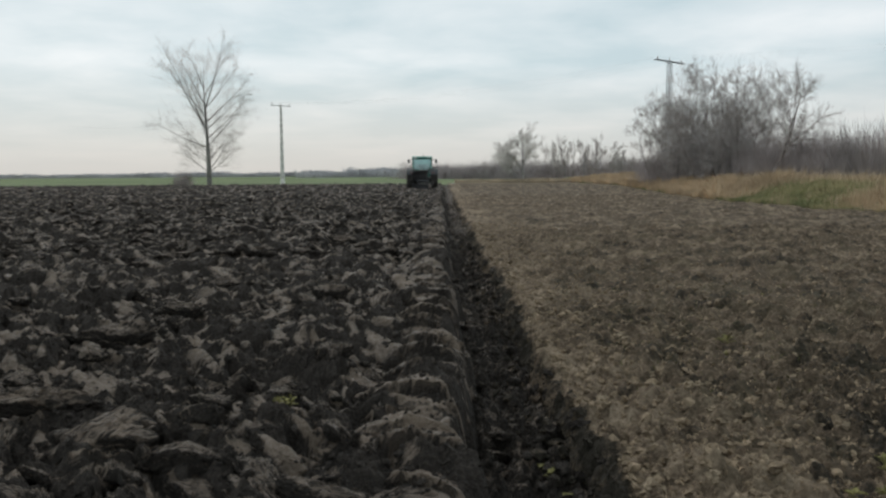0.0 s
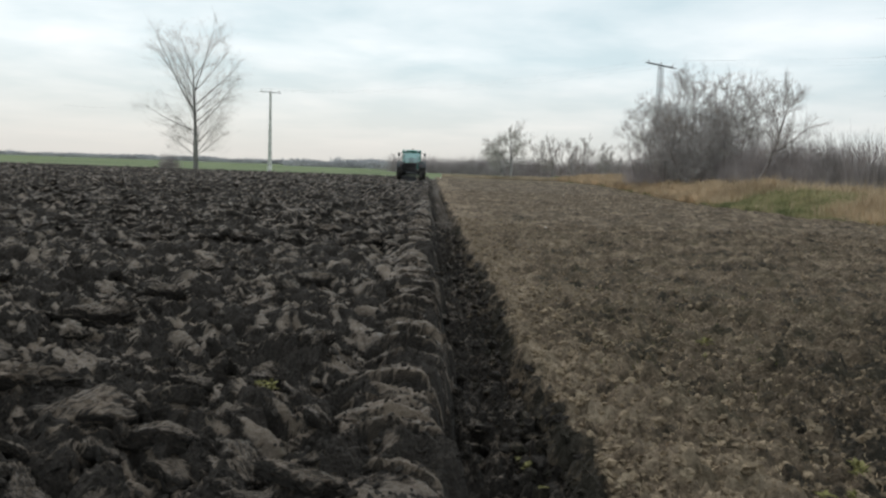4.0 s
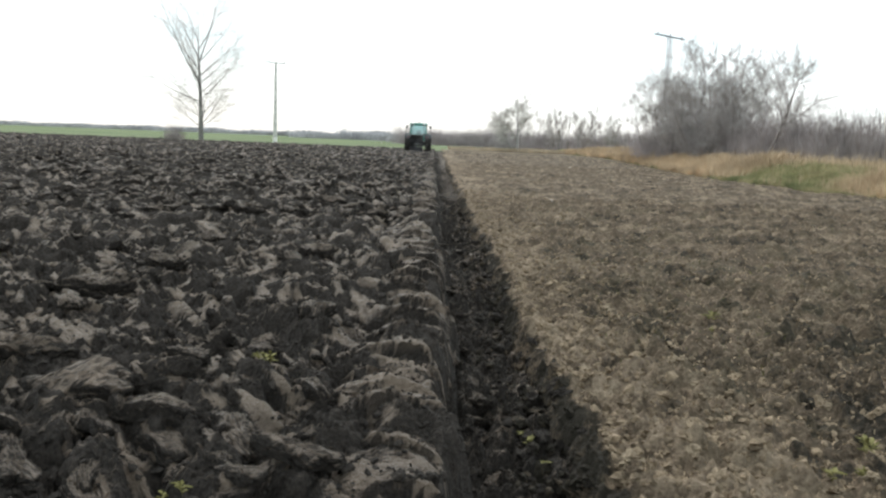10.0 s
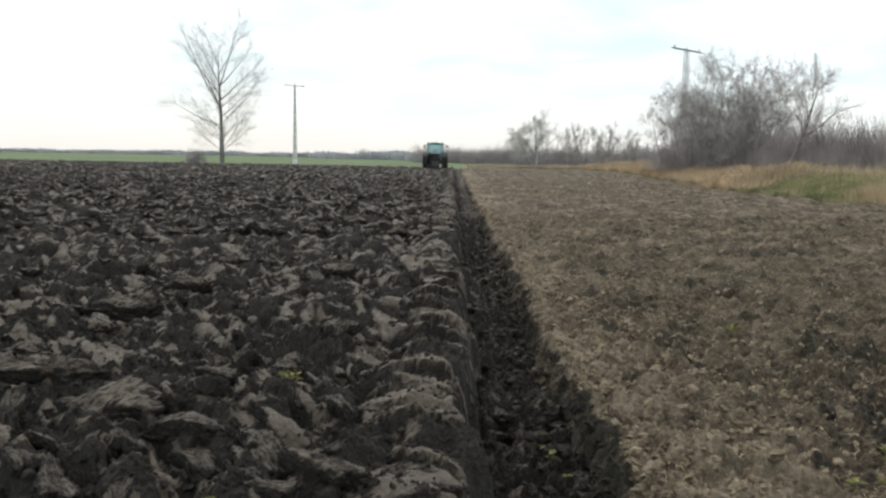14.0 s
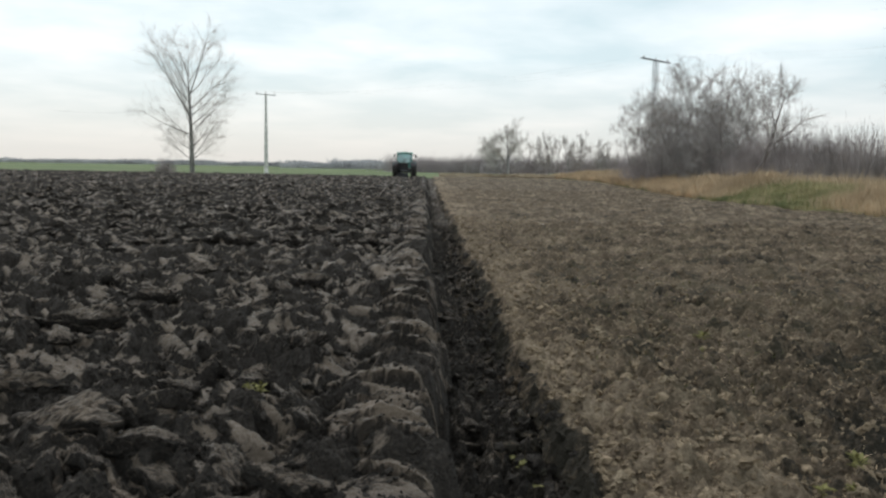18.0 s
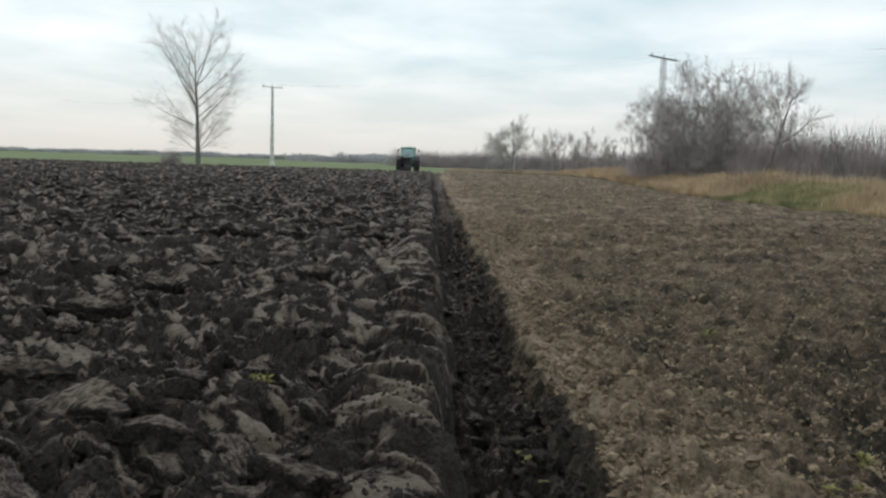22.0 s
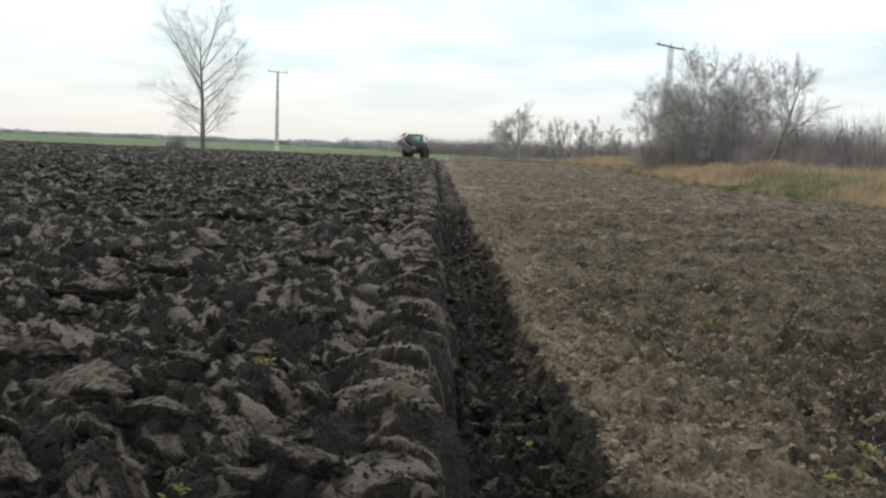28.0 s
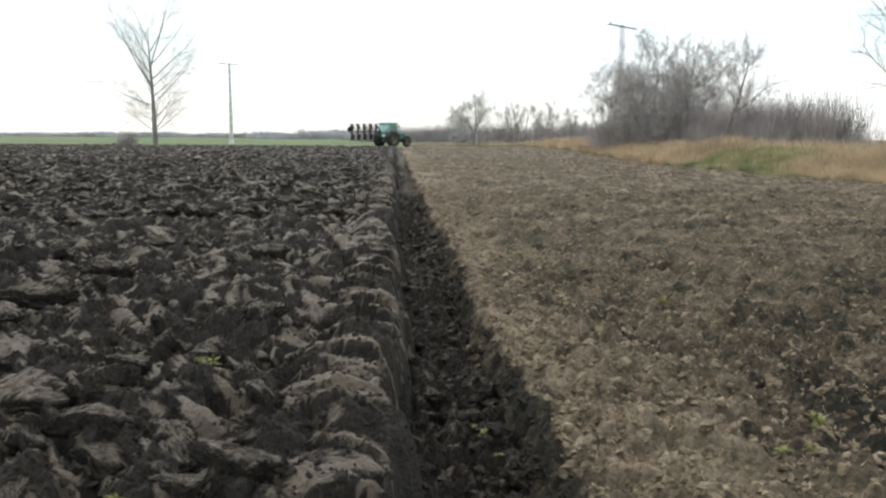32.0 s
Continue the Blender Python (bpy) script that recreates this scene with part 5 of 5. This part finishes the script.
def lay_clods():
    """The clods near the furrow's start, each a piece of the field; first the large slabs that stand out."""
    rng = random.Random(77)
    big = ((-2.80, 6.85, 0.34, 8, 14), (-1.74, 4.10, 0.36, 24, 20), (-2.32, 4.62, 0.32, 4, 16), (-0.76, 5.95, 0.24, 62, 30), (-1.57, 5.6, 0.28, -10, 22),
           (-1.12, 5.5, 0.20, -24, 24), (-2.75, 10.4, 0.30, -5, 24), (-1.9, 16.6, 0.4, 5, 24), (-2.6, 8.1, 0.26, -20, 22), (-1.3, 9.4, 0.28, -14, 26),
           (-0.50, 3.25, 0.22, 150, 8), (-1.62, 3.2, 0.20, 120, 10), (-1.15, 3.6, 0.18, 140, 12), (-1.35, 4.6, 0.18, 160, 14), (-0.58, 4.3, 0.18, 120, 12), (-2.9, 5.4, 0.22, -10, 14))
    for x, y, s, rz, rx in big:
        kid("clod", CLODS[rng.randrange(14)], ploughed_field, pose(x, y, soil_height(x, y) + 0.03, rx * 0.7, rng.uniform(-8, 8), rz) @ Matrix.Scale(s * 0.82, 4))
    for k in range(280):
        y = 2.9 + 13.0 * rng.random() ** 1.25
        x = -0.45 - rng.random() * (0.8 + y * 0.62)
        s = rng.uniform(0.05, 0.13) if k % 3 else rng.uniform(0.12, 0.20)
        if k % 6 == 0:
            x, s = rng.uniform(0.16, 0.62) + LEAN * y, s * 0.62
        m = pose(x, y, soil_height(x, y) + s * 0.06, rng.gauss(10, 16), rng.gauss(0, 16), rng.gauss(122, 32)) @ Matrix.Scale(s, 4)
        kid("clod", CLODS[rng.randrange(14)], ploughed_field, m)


def scatter(name, meshes, x, y, z, size, mats, label, category, seed, tilt=0.5):
    """Many lumps joined into one mesh."""
    r = np.random.default_rng(seed)
    data = []
    for me in meshes:
        v = np.empty(len(me.vertices) * 3); me.vertices.foreach_get("co", v)
        f = np.empty(len(me.polygons) * 3, int); me.polygons.foreach_get("vertices", f)
        s, lay = np.full(len(me.vertices), -1.0), np.zeros(len(me.vertices) * 3)
        if "cut" in me.attributes:
            me.attributes["cut"].data.foreach_get("value", s)
            me.attributes["lay"].data.foreach_get("vector", lay)
        data.append((v.reshape(-1, 3), f.reshape(-1, 3), s, lay.reshape(-1, 3)))
    vs, fs, ss, ls, n = [], [], [], [], 0
    kind = r.integers(0, len(meshes), len(x))
    a, tx, ty = r.uniform(0, 6.28, len(x)), r.normal(0.2, tilt, len(x)), r.normal(0, tilt, len(x))
    for k in range(len(x)):
        v, f, s, lay = data[kind[k]]
        m = np.array((Matrix.Rotation(a[k], 3, "Z") @ Matrix.Rotation(tx[k], 3, "X") @ Matrix.Rotation(ty[k], 3, "Y")))
        vs.append(v @ m.T * size[k] + (x[k], y[k], z[k])); fs.append(f + n); ss.append(s); ls.append(lay); n += len(v)
    v, f, s, lay = np.concatenate(vs), np.concatenate(fs), np.concatenate(ss), np.concatenate(ls)
    me = bpy.data.meshes.new(name)
    me.vertices.add(len(v)); me.vertices.foreach_set("co", v.astype(np.float32).ravel())
    me.loops.add(f.size); me.loops.foreach_set("vertex_index", f.astype(np.int32).ravel())
    me.polygons.add(len(f)); me.polygons.foreach_set("loop_start", np.arange(0, f.size, 3, dtype=np.int32))
    for m in mats:
        me.materials.append(m)
    me.attributes.new("cut", "FLOAT", "POINT").data.foreach_set("value", s.astype(np.float32))
    me.attributes.new("lay", "FLOAT_VECTOR", "POINT").data.foreach_set("vector", lay.astype(np.float32).ravel())
    me.polygons.foreach_set("use_smooth", np.zeros(len(f), bool))
    me.update(calc_edges=True)
    return tagged(new(name, me), label, category, kind="stuff")


def lump_mesh(seed, sub=1):
    rng = random.Random(seed)
    bm = bmesh.new()
    bmesh.ops.create_icosphere(bm, subdivisions=sub, radius=1.0)
    o = Vector((rng.uniform(0, 50), 3, 7))
    for v in bm.verts:
        v.co *= 0.75 + 0.85 * noise.noise(v.co * 1.4 + o) + 0.4 * noise.noise(v.co * 3.5 + o)
        v.co.z *= 0.7
    me = bpy.data.meshes.new("lump")
    bm.to_mesh(me)
    bm.free()
    return me


def lay_crumbs():
    r = np.random.default_rng(9)
    lumps = [lump_mesh(300 + k, 2) for k in range(6)] 
    small = [lump_mesh(320 + k, 1) for k in range(6)]
    # torn crumbs on the ploughed land and the furrow floor
    n = 8000
    y = 2.6 + 20 * r.random(n) ** 1.8
    x = 0.7 - r.random(n) * (1.2 + 0.62 * y)
    z = ploughed(x, y)[0]
    scatter("soil_crumbs", small, x, y, z + 0.005, np.clip(r.lognormal(-4.2, 0.5, n), 0.007, 0.045), [M_SOIL], "crumbs of dark torn soil on the ploughed land", "soil crumbs", 10)
    # farther slabs
    n = 2600
    y = 14 + 60 * r.random(n) ** 1.4
    x = -0.3 - r.random(n) * (2 + 0.62 * y)
    z = ploughed(x, y)[0]
    low = [clod_mesh(400 + k, 3) for k in range(8)]
    scatter("far_clods", low, x, y, z + 0.02, r.uniform(0.10, 0.22, n), [M_SOIL], "broken slices of ploughed soil farther off", "clods", 11, 0.25)
    # dry crumbs on the stubble, densest along the furrow
    n = 15000
    y = 2.6 + 24 * r.random(n) ** 1.6
    x = field_right(y) + 0.02 + np.minimum(r.exponential(0.9, n) + (r.random(n) < 0.45) * r.random(n) * 0.62 * y, 0.75 * y + 1)
    z = stubble(x, y)
    scatter("dry_crumbs", small + lumps, x, y, z + 0.003, np.clip(r.lognormal(-4.0, 0.5, n), 0.007, 0.06), [M_CRUMB], "light brown dry soil crumbs on the stubble", "soil crumbs", 12)
    # crumbs that rolled down the furrow wall
    n = 2600
    y = 2.6 + 22 * r.random(n) ** 1.7
    x = field_right(y) - 0.02 - 0.42 * r.random(n) ** 1.3
    z = ploughed(x, y)[0]
    k = r.random(n) < 0.45
    size = np.clip(r.lognormal(-3.45, 0.5, n), 0.012, 0.09)
    scatter("furrow_crumbs", small + lumps, x[k], y[k], z[k] + 0.004, size[k], [M_STUBBLE], "brown soil crumbs rolled down the furrow wall", "soil crumbs", 15)
    scatter("furrow_crumbs", small + lumps, x[~k], y[~k], z[~k] + 0.004, size[~k], [M_SOIL], "dark soil crumbs in the open furrow", "soil crumbs", 16)
    # straw bits
    n = 7000
    y = 2.6 + 20 * r.random(n) ** 1.5
    x = field_right(y) + 0.1 + r.random(n) * (0.75 * y + 1)
    blades("straw_bits", x, y, stubble(x, y) + 0.015, 0.028 + 0 * x, 0.0036 + 0 * x, M_STRAW, "short straw stalks on the stubble", 13, 2.2, category="straw")
    n = 12000
    y = 2.6 + 22 * r.random(n) ** 1.5
    x = field_right(y) + 0.5 + r.random(n) * (0.75 * y + 1)
    g = vnoise(x * 0.8, y * 0.8, 95) + 0.4 * vnoise(x * 2.7, y * 2.7, 96) > 0.15
    blades("weed_cover", x[g], y[g], stubble(x[g], y[g]), 0.05 + 0 * x[g], 0.006 + 0 * x[g], M_WEED, "low dull green weeds between the crumbs", 14, 1.5, category="weeds")


M_WEED = material("dull_weed", (0.10, 0.095, 0.035), 0.85, 0.4, 3.0, 40.0, 0, 0, second=(0.14, 0.14, 0.05), spec=0.2)


def weed(x, y, z, size, seed, label="small yellow-green weed growing in the soil"):
    """A small plant: a rosette of pointed leaves on short stalks."""
    rng = random.Random(seed)
    root = tagged(new("weed"), label, "weed", "small weeds")
    root.location = (x, y, z)
    vs, fs = [], []
    tube(vs, fs, [Vector((0, 0, -0.01)), Vector((0.01, 0, size * 0.5)), Vector((0, 0.01, size * 0.9))], size * 0.03, size * 0.015, 5)
    kid("stem", mesh_of("stem", vs, fs, M_LEAF), root)
    for k in range(11):
        a, e = rng.uniform(0, 6.28), rng.uniform(0.1, 0.9)
        l, w = size * rng.uniform(0.5, 1.0), size * rng.uniform(0.10, 0.2)
        b = Vector((0, 0, size * rng.uniform(0.05, 0.7)))
        d = Vector((math.cos(a) * math.cos(e), math.sin(a) * math.cos(e), math.sin(e)))
        s = Vector((-math.sin(a), math.cos(a), 0)) * w
        up = Vector((0, 0, 0.004))
        p = [b, b + d * l * 0.5 + s, b + d * l - Vector((0, 0, l * 0.2)), b + d * l * 0.5 - s]
        vs = p + [q - up for q in p]
        fs = [(0, 1, 2, 3), (7, 6, 5, 4)] + [(i, i + 4, (i + 1) % 4 + 4, (i + 1) % 4) for i in range(4)]
        kid("leaf", mesh_of("leaf", vs, fs, M_LEAF), root)
    return root


def lay_weeds():
    for k, (x, y, s, where) in enumerate(((2.90, 7.86, 0.16, 0), (2.80, 7.70, 0.12, 0), (2.69, 7.29, 0.09, 0), (2.42, 5.22, 0.08, 0), (2.49, 4.24, 0.13, 0), (2.53, 4.36, 0.11, 0),
                                          (2.12, 3.92, 0.10, 0), (2.27, 3.90, 0.09, 0), (-0.86, 4.58, 0.11, 1), (-0.90, 4.46, 0.08, 1), (0.67, 4.63, 0.10, 1), (0.72, 4.36, 0.10, 1),
                                          (0.64, 4.75, 0.07, 1), (-0.93, 3.15, 0.08, 1), (-1.03, 3.22, 0.06, 1), (3.6, 6.1, 0.07, 0), (4.6, 7.2, 0.08, 0), (2.88, 6.03, 0.06, 0), (4.5, 10.9, 0.09, 0))):
        z = max(soil_height(x + 0.04 * a, y - 0.05 * b) for a in (-1, 0, 1) for b in (0, 1)) if where else float(stubble(np.array([x]), np.array([y]))[0])
        weed(x, y, z, s * 0.7, 500 + k)


def lay_stones():
    """The pale lumps that stand out on the stubble."""
    meshes = [lump_mesh(600 + k, 3) for k in range(5)]
    for me in meshes:
        me.materials.append(M_STONE)
        me.polygons.foreach_set("use_smooth", [False] * len(me.polygons))
    rng = random.Random(5)
    spots = [(1.87, 8.02, 0.08), (1.09, 3.94, 0.075), (4.21, 8.65, 0.11), (1.9, 5.9, 0.06), (1.55, 4.6, 0.06), (2.1, 6.6, 0.06)]
    spots += [(1.1 + rng.random() * 0.9 * (1 + k * 0.05), 4 + k * 0.5 + rng.random(), rng.uniform(0.03, 0.07)) for k in range(34)]
    spots += [(1.0 + rng.random() * 2.2, 3.8 + rng.random() * 7, rng.uniform(0.025, 0.055)) for k in range(40)]
    for k, (x, y, s) in enumerate(spots):
        x += LEAN * y if k > 5 else 0
        z = float(stubble(np.array([x]), np.array([y]))[0])
        kid("lump", meshes[k % 5], stubble_field, pose(x, y, z + s * 0.2, rng.uniform(-20, 20), rng.uniform(-20, 20), rng.uniform(0, 360)) @ Matrix.Scale(s, 4))


lay_weeds()
lay_stones()
lay_crumbs()
lay_clods()


# ---- what moves ----
# seconds, x and y of the cab, heading to the right of straight ahead, lift of the plough, its roll about its axis
DRIVE = [
    (0, -1.29, 78.0, 0, 0.00, 0),
    (3, -1.27, 82.3, 0.12, 0.00, 0),
    (6, -1.24, 86.2, 0.24, 0.00, 0),
    (9, -1.22, 90.0, 0.36, 0.00, 0),
    (13, -1.42, 95.3, 0.52, 0.00, 0),
    (16, -1.74, 99.2, 0.64, 0.00, 0),
    (19, -2.06, 102.6, 0.76, 0.00, 0),
    (22, -2.30, 104.7, 0.88, 0.00, 0),
    (25, -2.25, 105.8, 1, 0.00, 0),
    (26, -2.19, 106.1, 3, 0.60, 30),
    (26.5, -2.15, 106.2, 5, 0.85, 62),
    (27, -2.12, 106.3, 7, 0.95, 94),
    (27.5, -2.08, 106.4, 8, 1.00, 115),
    (28, -2.02, 106.5, 10, 1.05, 124),
    (28.5, -1.90, 106.6, 13, 1.08, 134),
    (29, -1.75, 106.7, 15, 1.10, 150),
    (29.5, -1.55, 106.8, 18, 1.14, 166),
    (30, -1.36, 106.9, 21, 1.18, 178),
    (30.5, -1.33, 107.0, 25, 1.15, 182),
    (31.2, -0.34, 107.2, 31, 1.08, 184),
    (31.6, 0.18, 107.3, 36, 1.05, 184),
    (32, 0.08, 107.4, 42, 1.05, 184),
]


def motions():
    ts = sorted({0.5 * k for k in range(65)} | {d[0] for d in DRIVE})
    cols = [[np.interp(t, [d[0] for d in DRIVE], [d[c] for d in DRIVE]) for t in ts] for c in range(1, 6)]
    body, reel, spin_r, spin_f = [], [], [], []
    way, last = 0.0, None
    for t, x, y, turn, lift, roll in zip(ts, *cols):
        h = radians(turn)
        # the cab stands 0.5 m ahead of the rear axle
        p = Vector((x - 0.5 * math.sin(h), y - 0.5 * math.cos(h), 0.06 + float(rise(y))))
        if last is not None:
            way += (p - last).length
        last = p
        body.append((t, pose(p.x, p.y, p.z, 0, 0, -turn)))
        reel.append((t, pose(0, -1.25, 0.82 + lift, 0, -roll, 0)))
        spin_r.append((t, way / 0.966)); spin_f.append((t, way / 0.735))
    walk(TRACTOR, body)
    walk(PLOUGH, reel)
    for wheels, spin in ((REAR, spin_r), (FRONT, spin_f)):
        for w in wheels:
            at = w.location.copy()
            walk(w, [(t, Matrix.Translation(at) @ Matrix.Rotation(-a, 4, "X")) for t, a in spin])


motions()
